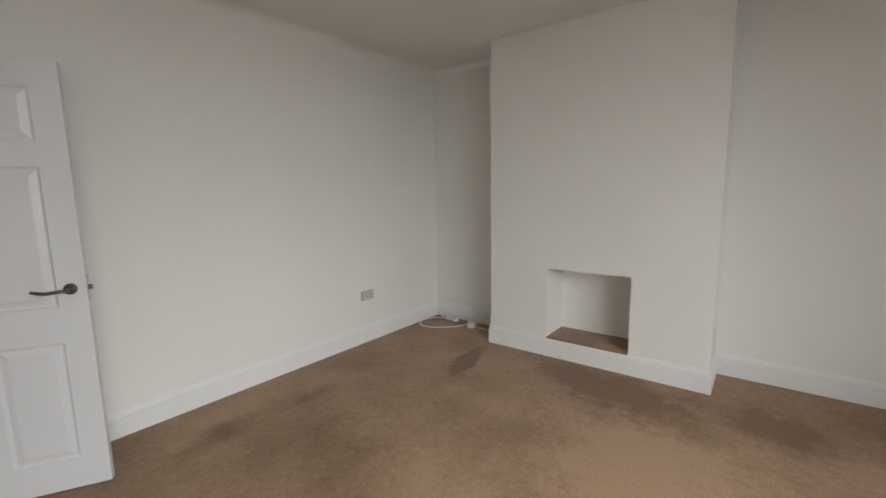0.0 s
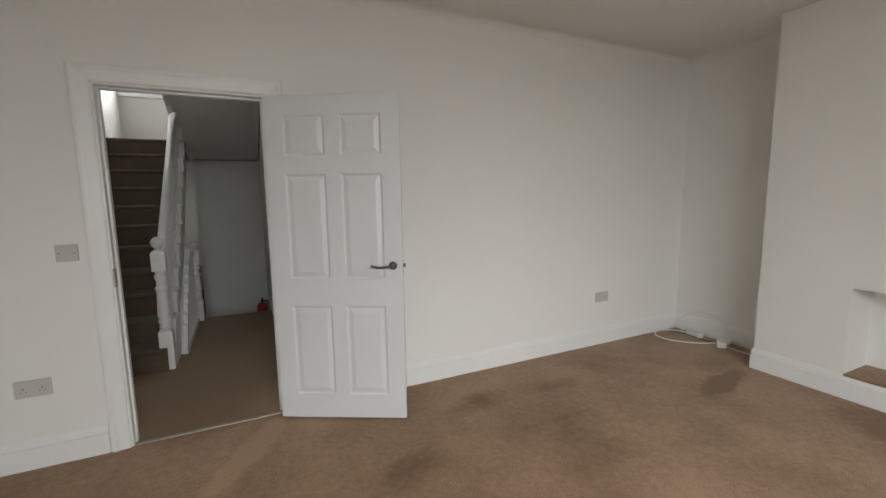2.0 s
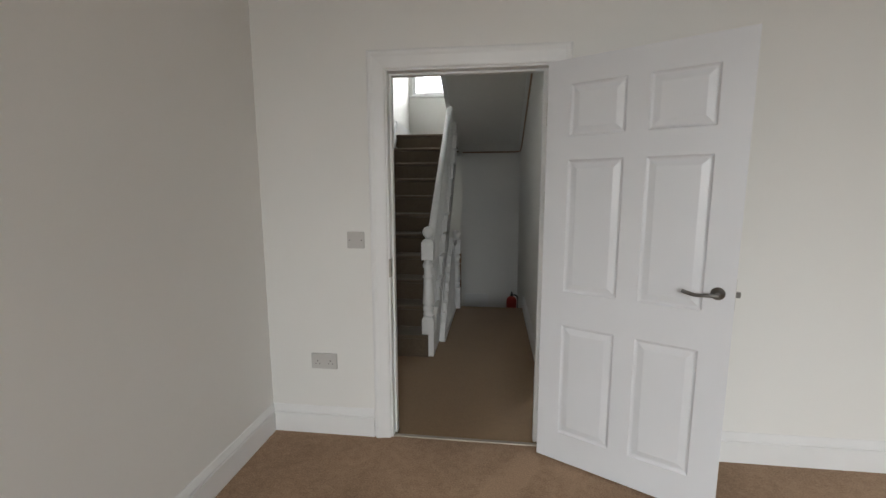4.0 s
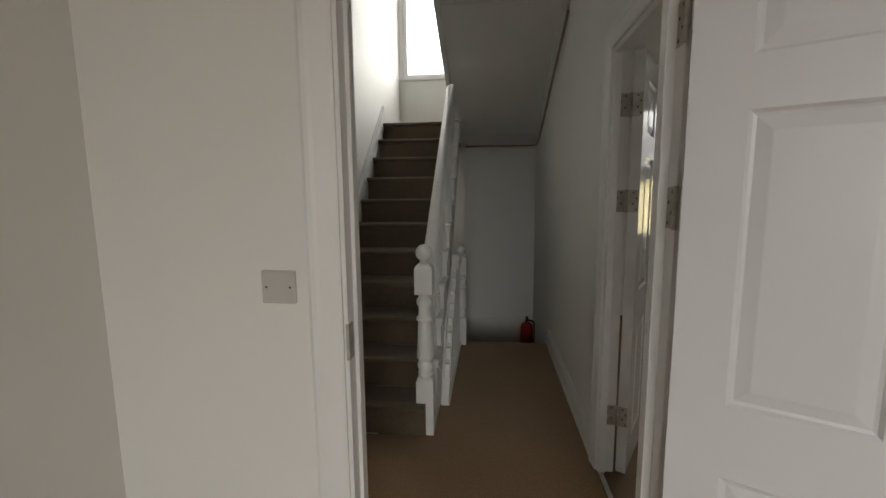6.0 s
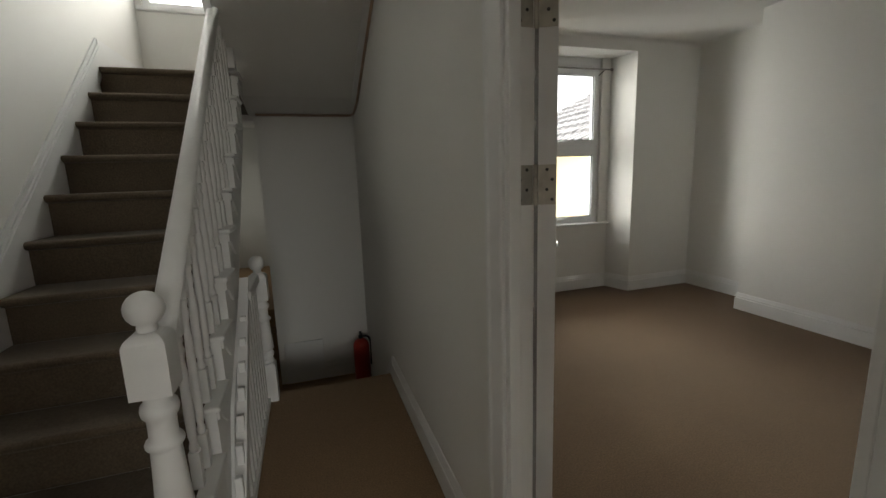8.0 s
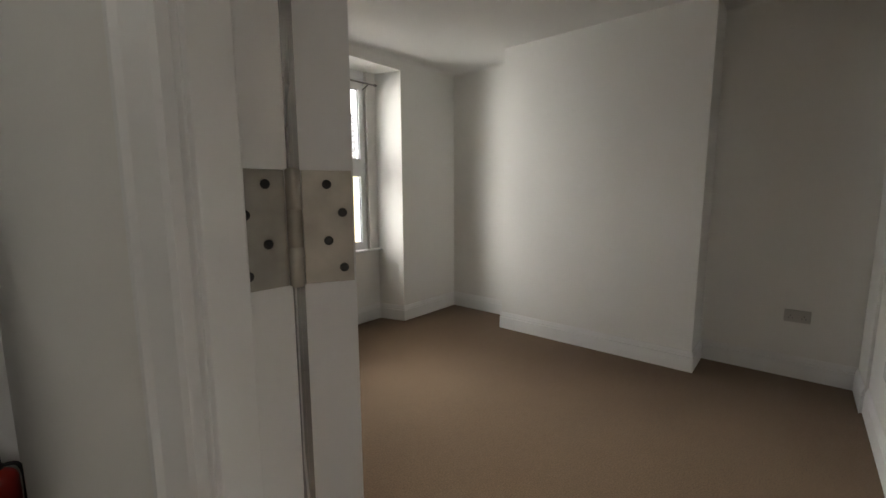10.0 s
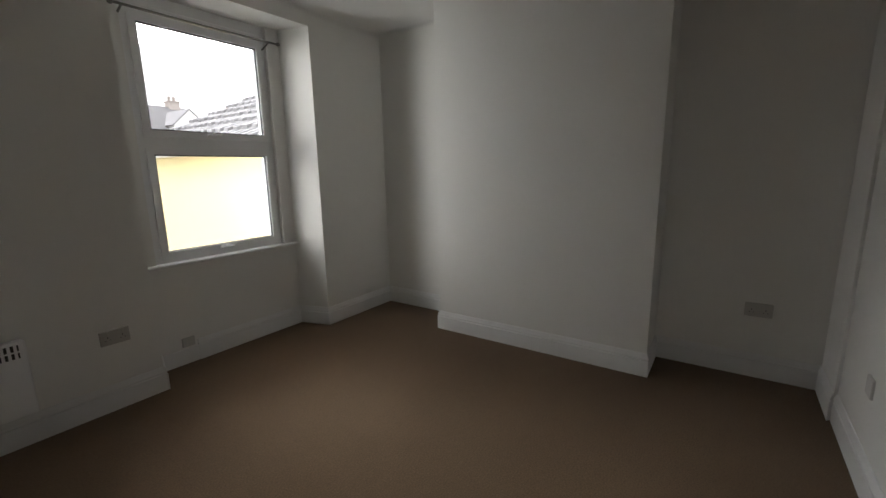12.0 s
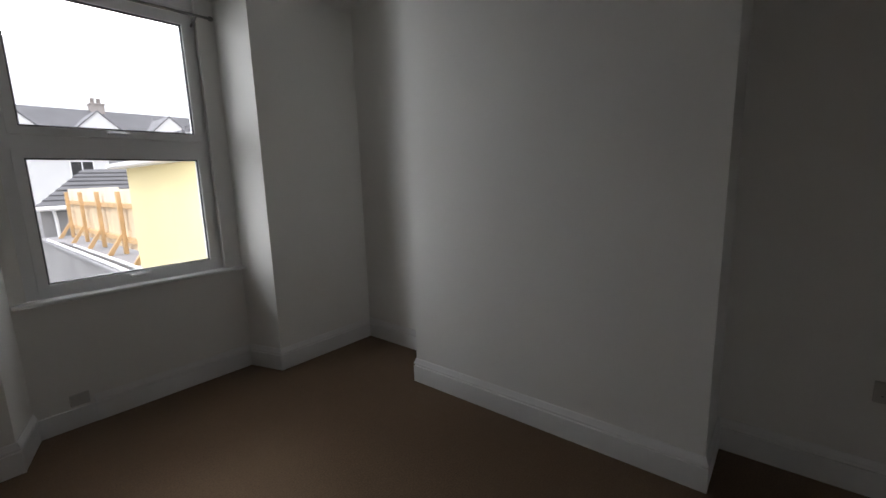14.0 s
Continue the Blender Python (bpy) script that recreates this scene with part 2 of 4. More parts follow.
def lathe(profile, steps=20):
    """A turned shape from (radius, height) pairs, closed at both ends."""
    bm = bmesh.new()
    rings = []
    for r, z in profile:
        rings.append([bm.verts.new((r * math.cos(2 * math.pi * i / steps), r * math.sin(2 * math.pi * i / steps), z)) for i in range(steps)])
    for a, b in zip(rings, rings[1:]):
        for i in range(steps):
            bm.faces.new((a[i], a[(i + 1) % steps], b[(i + 1) % steps], b[i]))
    bm.faces.new(rings[0][::-1])
    bm.faces.new(rings[-1])
    for f in bm.faces:
        f.smooth = len(f.verts) == 4
    return bm


def tube(points, r, sides=8, turn_smooth=3):
    """A round rod along a smooth line through the points."""
    pts = [Vector(p) for p in points]
    fine = []
    for i in range(len(pts) - 1):
        a, b = pts[max(i - 1, 0)], pts[i]
        c, d = pts[i + 1], pts[min(i + 2, len(pts) - 1)]
        for k in range(turn_smooth):
            t = k / turn_smooth
            fine.append(0.5 * (2 * b + (c - a) * t + (2 * a - 5 * b + 4 * c - d) * t * t + (3 * b - a - 3 * c + d) * t ** 3))
    fine.append(pts[-1])
    bm = bmesh.new()
    rings, side = [], None
    for i, p in enumerate(fine):
        d = (fine[min(i + 1, len(fine) - 1)] - fine[max(i - 1, 0)]).normalized()
        ref = side if side is not None else (Vector((0, 0, 1)) if abs(d.z) < 0.9 else Vector((1, 0, 0)))
        u = (ref - d * ref.dot(d)).normalized()
        side = u
        v = d.cross(u)
        rings.append([bm.verts.new(p + r * (math.cos(2 * math.pi * k / sides) * u + math.sin(2 * math.pi * k / sides) * v)) for k in range(sides)])
    for a, b in zip(rings, rings[1:]):
        for k in range(sides):
            bm.faces.new((a[k], a[(k + 1) % sides], b[(k + 1) % sides], b[k])).smooth = True
    bm.faces.new(rings[0][::-1])
    bm.faces.new(rings[-1])
    return bm


def mesh_of(name, bm, mat):
    me = bpy.data.meshes.new(name)
    bm.to_mesh(me)
    bm.free()
    me.materials.append(mat)
    return me


def part(name, bm, mat, parent, label=""):
    ob = new(name, bm if isinstance(bm, bpy.types.Mesh) else mesh_of(name, bm, mat))
    ob.parent = parent
    return tagged(ob, label)


def structure(name, bm, mat, label, category):
    return tagged(new(name, mesh_of(name, bm, mat)), label, category, kind="structure")


def thing(name, label, category, m=None, group=""):
    ob = new(name)
    ob.empty_display_size = 0.05
    if m is not None:
        ob.matrix_basis = m
    return tagged(ob, label, category, group)


SKIRT = ((0, 0), (0.016, 0), (0.016, 0.113), (0.0085, 0.116), (0.0085, 0.122), (0.0155, 0.125), (0.0155, 0.131), (0.012, 0.138), (0.008, 0.150), (0.006, 0.158), (0.003, 0.163), (0, 0.163))


def skirting(name, p, q, floor=0.0, mat=None, extra=(0, 0)):
    """A moulded skirting board from p to q, along a wall that lies to the right of that way; it stands out to the left.
    extra: how much longer it is at the foot's face at either end, for mitres round outer corners."""
    p, q = Vector((*p, floor)), Vector((*q, floor))
    d = (q - p).normalized()
    side = Vector((-d.y, d.x, 0))
    bm = bmesh.new()
    one = [bm.verts.new(p - d * (extra[0] * a / 0.016) + side * a + Vector((0, 0, b))) for a, b in SKIRT]
    two = [bm.verts.new(q + d * (extra[1] * a / 0.016) + side * a + Vector((0, 0, b))) for a, b in SKIRT]
    n = len(SKIRT)
    bm.faces.new(one)
    bm.faces.new(two[::-1])
    for i in range(n):
        bm.faces.new((one[i], two[i], two[(i + 1) % n], one[(i + 1) % n]))
    bmesh.ops.recalc_face_normals(bm, faces=bm.faces[:])
    return structure(name, bm, mat or GLOSS, "white painted moulded skirting board", "skirting board")


ARCH = ((0, 0), (0, 0.010), (0.008, 0.013), (0.055, 0.018), (0.066, 0.022), (0.078, 0.022), (0.088, 0.016), (0.092, 0))


def architrave(parent, mat, x0, x1, top, width=1.0):
    """Moulded casing round an opening in the plane y = 0, standing out to -y: two legs and a head, mitred."""
    for name, a, b, flip in (("casing_leg", x0, x0, -1), ("casing_leg", x1, x1, 1)):
        bm = bmesh.new()
        lo = [bm.verts.new((a + flip * u * width, -v, 0)) for u, v in ARCH]
        hi = [bm.verts.new((a + flip * u * width, -v, top + u * width)) for u, v in ARCH]
        n = len(ARCH)
        bm.faces.new(lo)
        bm.faces.new(hi[::-1])
        for i in range(n):
            bm.faces.new((lo[i], hi[i], hi[(i + 1) % n], lo[(i + 1) % n]))
        bmesh.ops.recalc_face_normals(bm, faces=bm.faces[:])
        part(name, bm, mat, parent)
    bm = bmesh.new()
    lo = [bm.verts.new((x0 - u * width, -v, top + u * width)) for u, v in ARCH]
    hi = [bm.verts.new((x1 + u * width, -v, top + u * width)) for u, v in ARCH]
    n = len(ARCH)
    bm.faces.new(lo)
    bm.faces.new(hi[::-1])
    for i in range(n):
        bm.faces.new((lo[i], hi[i], hi[(i + 1) % n], lo[(i + 1) % n]))
    bmesh.ops.recalc_face_normals(bm, faces=bm.faces[:])
    part("casing_head", bm, mat, parent)


# ---- the shell ----
LC, BC = 2.655, 2.70            # ceilings of living room and bedroom
FR = -4.72                      # living room's front wall
# wall between living room and landing / bedroom, with the living room door's opening
structure("wall_partition", boxes((-0.90, -0.052, 0, 0.09, -0.3, 2.9), (-0.052, 0.817, 0, 0.09, 2.02, 2.9), (0.817, 0.89, 0, 0.09, -0.3, 2.9), (0.89, 4.9, 0, 0.19, -0.3, 2.9)), WALL, "white painted plaster wall with a door opening", "wall")
structure("wall_living_west", boxes((-0.90, -0.74, FR - 0.25, 0, -0.3, 2.9)), WALL, "white painted plaster wall", "wall")
structure("wall_living_east", boxes((4.635, 4.9, FR - 0.25, 0, -0.3, 2.9)), WALL, "white painted plaster party wall", "wall")
structure("wall_living_front", boxes((-0.74, -0.3, FR - 0.25, FR, -0.3, 2.9), (2.7, 4.635, FR - 0.25, FR, -0.3, 2.9), (-0.3, 2.7, FR - 0.25, FR, -0.3, 0.75), (-0.3, 2.7, FR - 0.25, FR, 2.35, 2.9)), WALL, "white painted front wall with a window opening", "wall")
# chimney breast with the shallow hearth recess
NY0, NY1, NZ0, NZ1 = -2.165, -1.512, 0.163, 0.752
structure("chimney_breast_living", boxes((4.215, 4.635, -2.69, NY0, 0, 2.72), (4.215, 4.635, NY1, -0.965, 0, 2.72), (4.215, 4.635, NY0, NY1, NZ1, 2.72), (4.215, 4.635, NY0, NY1, 0, NZ0 - 0.012), (4.545, 4.635, NY0, NY1, NZ0 - 0.012, NZ1)), WALL, "white plastered chimney breast with a square hearth recess", "chimney breast")
structure("hearth_carpet", soft_box(4.206, 4.544, NY0 + 0.002, NY1 - 0.002, NZ0 - 0.0115, NZ0 + 0.004, 0.004), C_LIVING, "beige carpet laid in the hearth recess", "carpet")


def ceiling_mesh(x0, x1, y0, y1, z, r, t=0.25):
    """A ceiling slab with a small rounded cove where it meets the walls."""
    bm = boxes((x0, x1, y0, y1, z, z + t))
    for (ax, ay), (bx, by), (nx, ny) in (((x0, y0), (x1, y0), (0, 1)), ((x1, y0), (x1, y1), (-1, 0)), ((x1, y1), (x0, y1), (0, -1)), ((x0, y1), (x0, y0), (1, 0))):
        one, two = [], []
        for k in range(7):
            a = k / 6 * math.pi / 2
            out, down = r * (1 - math.sin(a)), r * (1 - math.cos(a))
            one.append(bm.verts.new((ax + nx * out, ay + ny * out, z - 0.0005 - down)))
            two.append(bm.verts.new((bx + nx * out, by + ny * out, z - 0.0005 - down)))
        for i in range(6):
            bm.faces.new((one[i], two[i], two[i + 1], one[i + 1])).smooth = True
    return bm


structure("ceiling_living", ceiling_mesh(-0.74, 4.635, FR, 0, LC, 0.06), CEIL, "white painted plaster ceiling with a small cove", "ceiling")
structure("floor_living", boxes((-0.74, 4.635, FR, 0.002, -0.2, 0)), C_LIVING, "worn and stained beige-brown carpet", "carpet floor")
structure("threshold_strip", soft_box(-0.02, 0.785, 0.003, 0.028, -0.01, 0.006, 0.003), BARE, "thin metal carpet strip in the doorway", "threshold")

# landing
structure("threshold_strip_bedroom", soft_box(0.893, 0.915, 0.206, 0.944, -0.01, 0.006, 0.003), STEEL, "thin metal carpet strip in the bedroom doorway", "threshold")
structure("floor_landing", boxes((0.0, 0.89, 0.029, 2.75, -0.2, 0), (-0.75, 0.0, 0.09, 1.16, -0.2, 0)), C_LAND, "brown carpet on the landing", "carpet floor")
structure("wall_landing_east", boxes((0.89, 0.965, 0.965, 4.06, -0.8, 5.3), (0.89, 0.965, 0.19, 0.965, 2.03, 5.3), (0.89, 0.965, 0.0, 0.19, 2.9, 5.3)), WALL, "white painted landing wall with the bedroom doorway", "wall")
structure("wall_stair_west", boxes((-0.90, -0.75, 0.09, 4.17, -3.0, 5.3)), WALL, "white painted stairwell wall", "wall")
structure("wall_stair_window", boxes((-0.90, -0.70, 4.17, 4.42, 2.1, 5.3), (0.55, 0.965, 4.17, 4.42, 2.1, 5.3), (-0.70, 0.55, 4.17, 4.42, 1.95, 2.74), (-0.70, 0.55, 4.17, 4.42, 4.15, 5.3)), WALL, "white painted stair wall with a tall window", "wall")
structure("wall_landing_end", boxes((0.045, 0.965, 4.06, 4.165, -0.8, 2.05)), WALL, "white painted end wall below the bulkhead", "wall")
structure("wall_stair_south", boxes((-0.75, 0.965, 0.0, 0.09, 2.9, 5.3)), WALL, "white painted upper stairwell wall", "wall")
structure("ceiling_stairwell", boxes((-0.90, 0.965, 0.0, 4.42, 5.3, 5.45)), CEIL, "white upper stairwell ceiling", "ceiling")
# underside and string of the upper flight, which climbs back over the landing
structure("soffit_upper_flight", prism(((4.06, 1.945), (3.66, 2.02), (2.05, 2.68), (0.09, 2.70), (0.09, 2.95), (2.0, 2.95), (3.25, 2.30), (4.17, 2.10), (4.17, 1.945)), 0.0, 0.889, "x"), CEIL, "white plastered sloping underside of the upper flight", "ceiling")
structure("half_landing", boxes((-0.75, 0.0, 3.275, 4.17, 1.95, 2.10)), C_STAIR, "taupe carpeted half landing", "landing")
structure("skirting_half_landing", boxes((-0.75, -0.735, 3.291, 4.17, 2.10, 2.27)), GLOSS, "white painted skirting of the half landing", "skirting board")

# lower landing, steps up to the rear passage, and the flight down under the stairs
structure("floor_lower_landing", boxes((-0.75, 0.89, 3.19, 4.25, -0.75, -0.573)), C_LAND, "brown carpeted lower landing", "carpet floor")
for name, row in (("wall_passage_west", (-0.90, -0.75, 4.42, 7.3, -0.8, 2.2)), ("wall_passage_east", (0.045, 0.2, 4.166, 7.3, -0.8, 2.2)), ("wall_passage_end", (-0.90, 0.2, 7.3, 7.4, -0.8, 2.2)), ("wall_passage_pier", (-0.90, -0.75, 4.17, 4.42, -0.8, 2.1))):
    structure(name, boxes(row), WALL, "white painted rear passage wall", "wall")
structure("ceiling_passage", boxes((-0.90, 0.2, 4.42, 7.4, 2.2, 2.3), (-0.75, 0.045, 4.17, 4.42, 1.9, 1.95)), CEIL, "white passage ceiling", "ceiling")
structure("wall_void_under_landing", boxes((-0.75, 0.0, 0.0, 0.19, -3.0, -0.2), (0.0, 0.1, 0.19, 3.19, -3.0, -0.201)), WALL, "white wall beside the flight down", "wall")
structure("floor_hall_below", boxes((-0.75, 0.0, 0.19, 4.2, -3.0, -2.8)), C_LAND, "carpeted hall floor below", "carpet floor")

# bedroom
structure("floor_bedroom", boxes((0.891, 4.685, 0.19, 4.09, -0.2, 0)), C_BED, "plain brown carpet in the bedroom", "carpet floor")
structure("wall_bedroom_east", boxes((4.685, 4.9, 0.19, 4.162, -3.2, 2.95)), WALL, "white painted plaster party wall", "wall")
structure("chimney_breast_bedroom", boxes((4.302, 4.685, 1.139, 2.825, 0, 2.72)), WALL, "plain white plastered chimney breast", "chimney breast")
structure("wall_pipe_boxing", soft_box(4.30, 4.684, 0.19, 0.207, 0, 2.72, 0.003), WALL, "white painted boxing in the corner", "boxing")
far = bmesh.new()
box(far, 0.965, 2.445, 3.757, 4.162, -3.2, 2.95)
box(far, 3.832, 4.685, 3.757, 4.162, -3.2, 2.95)
structure("wall_bedroom_window", far, WALL, "thick white painted outer wall with a window recess", "wall")
structure("wall_window_splay", prism(((2.445, 3.757), (2.535, 4.047), (2.60, 4.047), (2.60, 4.162), (2.445, 4.162)), 0, 2.575, "z"), WALL, "white splayed window reveal", "wall")
structure("wall_window_splay.001", prism(((3.832, 3.757), (3.832, 4.162), (3.63, 4.162), (3.63, 4.047), (3.745, 4.047)), 0, 2.575, "z"), WALL, "white splayed window reveal", "wall")
structure("wall_window_breast", boxes((2.60, 3.63, 4.047, 4.162, -3.2, 0.752), (2.535, 2.60, 4.0475, 4.05, 0, 0.752), (3.63, 3.745, 4.0475, 4.05, 0, 0.752)), WALL, "white painted wall below the window", "wall")
structure("wall_window_head", boxes((2.445, 3.832, 3.757, 4.162, 2.575, 2.95)), WALL, "white painted head of the window recess", "wall")
structure("ceiling_bedroom", ceiling_mesh(0.965, 4.685, 0.19, 3.757, BC, 0.03), CEIL, "white painted bedroom ceiling", "ceiling")

# skirting boards
K = 0.016
for p, q, e in (((-0.74, FR), (-0.74, 0), (0, 0)), ((-0.74, 0), (-0.128, 0), (0, 0)), ((0.888, 0), (4.635, 0), (0, 0)), ((4.635, 0), (4.635, -0.965), (0, 0)),
                ((4.635, -0.965), (4.215, -0.965), (0, K)), ((4.215, -0.965), (4.215, -2.69), (K, K)), ((4.215, -2.69), (4.635, -2.69), (K, 0)), ((4.635, -2.69), (4.635, FR), (0, 0))):
    skirting("skirting_living", q, p, extra=(e[1], e[0]))
skirting("skirting_landing", (0.89, 1.055), (0.89, 2.66))
structure("skirting_stair_slope", prism(((2.661, 0.0), (2.661, 0.163), (3.25, -0.33), (3.25, -0.56)), 0.876, 0.8895, "x"), GLOSS, "white sloping skirting beside the steps down", "skirting board")
skirting("skirting_lower", (0.888, 4.06), (0.46, 4.06), -0.573)
for p, q, e in (((0.965, 1.06), (0.965, 3.757), (0, 0)), ((0.965, 3.757), (2.445, 3.757), (0, K)), ((2.445, 3.757), (2.535, 4.047), (K, 0)), ((2.80, 4.047), (3.745, 4.047), (0, 0)),
                ((3.745, 4.047), (3.832, 3.757), (0, K)), ((3.832, 3.757), (4.685, 3.757), (K, 0)), ((4.685, 3.757), (4.685, 2.825), (0, 0)), ((4.685, 2.825), (4.302, 2.825), (0, K)),
                ((4.302, 2.825), (4.302, 1.139), (K, K)), ((4.302, 1.139), (4.685, 1.139), (K, 0)), ((4.685, 1.139), (4.685, 0.207), (0, 0)), ((4.685, 0.207), (4.30, 0.207), (0, K)), ((4.30, 0.19), (0.98, 0.19), (0, 0))):
    skirting("skirting_bedroom", q, p, extra=(e[1], e[0]))
structure("skirting_bedroom_low", boxes((2.54, 2.80, 4.0365, 4.047, 0, 0.115)), GLOSS, "white painted plain low skirting", "skirting board")


# ---- doors ----
def door_lining(name, label, m, width, height, depth, stop=0.012, side=-1):
    """Lining boards, stops and casings of a doorway; local x along the wall, y into it."""
    top = thing(name, label, "door frame", m)
    top["kind"] = "structure"
    part("jamb", soft_box(-0.028, 0, -0.001, depth + 0.001, 0, height + 0.028, 0.002), GLOSS, top)
    part("jamb", soft_box(width, width + 0.028, -0.001, depth + 0.001, 0, height + 0.028, 0.002), GLOSS, top)
    part("head", soft_box(0, width, -0.001, depth + 0.001, height, height + 0.028, 0.002), GLOSS, top)
    s0, s1 = (0.045, 0.085) if side < 0 else (depth - 0.075, depth - 0.042)
    part("door_stop", soft_box(0, 0.012, s0, s1, 0, height - 0.012, 0.002), GLOSS, top)
    part("door_stop", soft_box(width - stop, width, s0, s1, 0, height - 0.012, 0.002), GLOSS, top)
    part("door_stop", soft_box(0, width, s0, s1, height - 0.012, height, 0.002), GLOSS, top)
    return top


def raised_panel(bm, x0, x1, z0, z1, y, s):
    """A moulded panel: a sunk channel round a raised field. s is +1 where the face looks to -y."""
    rings = []
    for inset, sink in ((0, 0), (0.007, 0.007), (0.014, 0.009), (0.040, 0.002), (0.043, 0.0015)):
        rings.append([bm.verts.new((x, y + s * sink, z)) for x, z in ((x0 + inset, z0 + inset), (x1 - inset, z0 + inset), (x1 - inset, z1 - inset), (x0 + inset, z1 - inset))])
    for a, b in zip(rings, rings[1:]):
        for i in range(4):
            q = (a[i], a[(i + 1) % 4], b[(i + 1) % 4], b[i])
            bm.faces.new(q if s > 0 else q[::-1])
    bm.faces.new(rings[-1] if s > 0 else rings[-1][::-1])


def six_panel_door(name, label, m, w, handle_z, handle_mat, hinge_zs, t=0.036, paint=None, square=False):
    """Six-panel moulded door, hinged at local x = 0, thickness from y = 0 to 0.036."""
    h0, h1 = 0.012, 1.985
    paint = paint or DOOR
    top = thing(name, label, "door", m)
    st, mid = 0.108, 0.088
    pw = (w - 2 * st - mid) / 2
    cols = ((st, st + pw), (st + pw + mid, w - st))
    rows = ((0.165, 0.735), (0.905, 1.535), (1.642, 1.875))
    xs = [0, cols[0][0], cols[0][1], cols[1][0], cols[1][1], w]
    zs = [h0, rows[0][0], rows[0][1], rows[1][0], rows[1][1], rows[2][0], rows[2][1], h1]
    bm = bmesh.new()
    for y, s in ((0, 1), (t, -1)):
        for i in range(5):
            for j in range(7):
                if i in (1, 3) and j in (1, 3, 5):
                    continue
                q = [bm.verts.new((x, y, z)) for x, z in ((xs[i], zs[j]), (xs[i + 1], zs[j]), (xs[i + 1], zs[j + 1]), (xs[i], zs[j + 1]))]
                bm.faces.new(q if s > 0 else q[::-1])
    for a, b in (((0, h0), (w, h0)), ((w, h0), (w, h1)), ((w, h1), (0, h1)), ((0, h1), (0, h0))):
        bm.faces.new([bm.verts.new(v) for v in ((a[0], 0, a[1]), (a[0], t, a[1]), (b[0], t, b[1]), (b[0], 0, b[1]))])
    bmesh.ops.remove_doubles(bm, verts=bm.verts[:], dist=0.0005)
    part("leaf", bm, paint, top)
    for c0, c1 in cols:
        for r0, r1 in rows:
            bm = bmesh.new()
            raised_panel(bm, c0, c1, r0, r1, 0, 1)
            raised_panel(bm, c0, c1, r0, r1, t, -1)
            part("panel", bm, paint, top)
    for y, s in ((0, -1), (t, 1)):
        handle = part("lever_handle", lathe(((0.026, 0), (0.026, 0.006), (0.024, 0.009), (0.010, 0.010), (0.009, 0.052), (0.011, 0.058), (0.006, 0.066))), handle_mat, top, "metal lever handle on a round rose")
        handle.matrix_local = pose(w - 0.058, y, handle_z, 90 if s < 0 else -90)
        if square:
            part("square_rose", soft_box(-0.030, 0.030, -0.030, 0.030, 0.0, 0.010, 0.002), handle_mat, handle)
        lever = part("lever", tube(((0.004, 0, 0.058), (-0.030, 0, 0.062), (-0.075, -0.004, 0.060), (-0.122, -0.006 * s, 0.050)), 0.0075, 10), handle_mat, handle)
    part("latch_plate", soft_box(w - 0.0005, w + 0.0015, 0.006, 0.030, handle_z - 0.06, handle_z + 0.06, 0.0005), STEEL, top)
    part("latch_bolt", soft_box(w, w + 0.017, 0.008, 0.026, handle_z - 0.011, handle_z + 0.011, 0.002), BRONZE, top)
    for z in hinge_zs:
        leaf = part("hinge_leaf", soft_box(-0.0025, 0.0005, 0.002, t - 0.001, z - 0.05, z + 0.05, 0.0004), HINGE, top, "steel butt hinge leaf with screws")
        for k, dz in enumerate((-0.037, -0.012, 0.013, 0.038)):
            screw = part("screw", lathe(((0.0042, -0.001), (0.0042, 0.0006), (0.002, 0.001)), 10), DARK, leaf)
            screw.matrix_local = pose(-0.0026, 0.016 + (0.008 if k % 2 else -0.005), z + dz, 0, -90, 0)
    return top


def hinges(m, zs):
    """The jamb's own half of the hinges: a leaf let into the jamb, and the knuckle. Local x along the jamb's depth, y out of it."""
    for z in zs:
        top = thing("butt_hinge", "steel butt hinge screwed to the door jamb", "hinge", m, "door hinges")
        leaf = part("hinge_leaf", soft_box(-0.052, -0.004, -0.0005, 0.0018, z - 0.05, z + 0.05, 0.0004), HINGE, top)
        for k, dz in enumerate((-0.037, -0.012, 0.013, 0.038)):
            screw = part("screw", lathe(((0.0042, -0.001), (0.0042, 0.0006), (0.002, 0.001)), 10), DARK, leaf)
            screw.matrix_local = pose(-0.030 + (0.009 if k % 2 else -0.009), 0.0018, z + dz, -90)
        pin = part("knuckle", lathe(((0.004, -0.052), (0.0065, -0.050), (0.0065, -0.017), (0.0058, -0.0165), (0.0065, -0.016), (0.0065, 0.016), (0.0058, 0.0165), (0.0065, 0.017), (0.0065, 0.050), (0.004, 0.052)), 12), HINGE, top)
        pin.matrix_local = pose(0.003, 0.004, z)


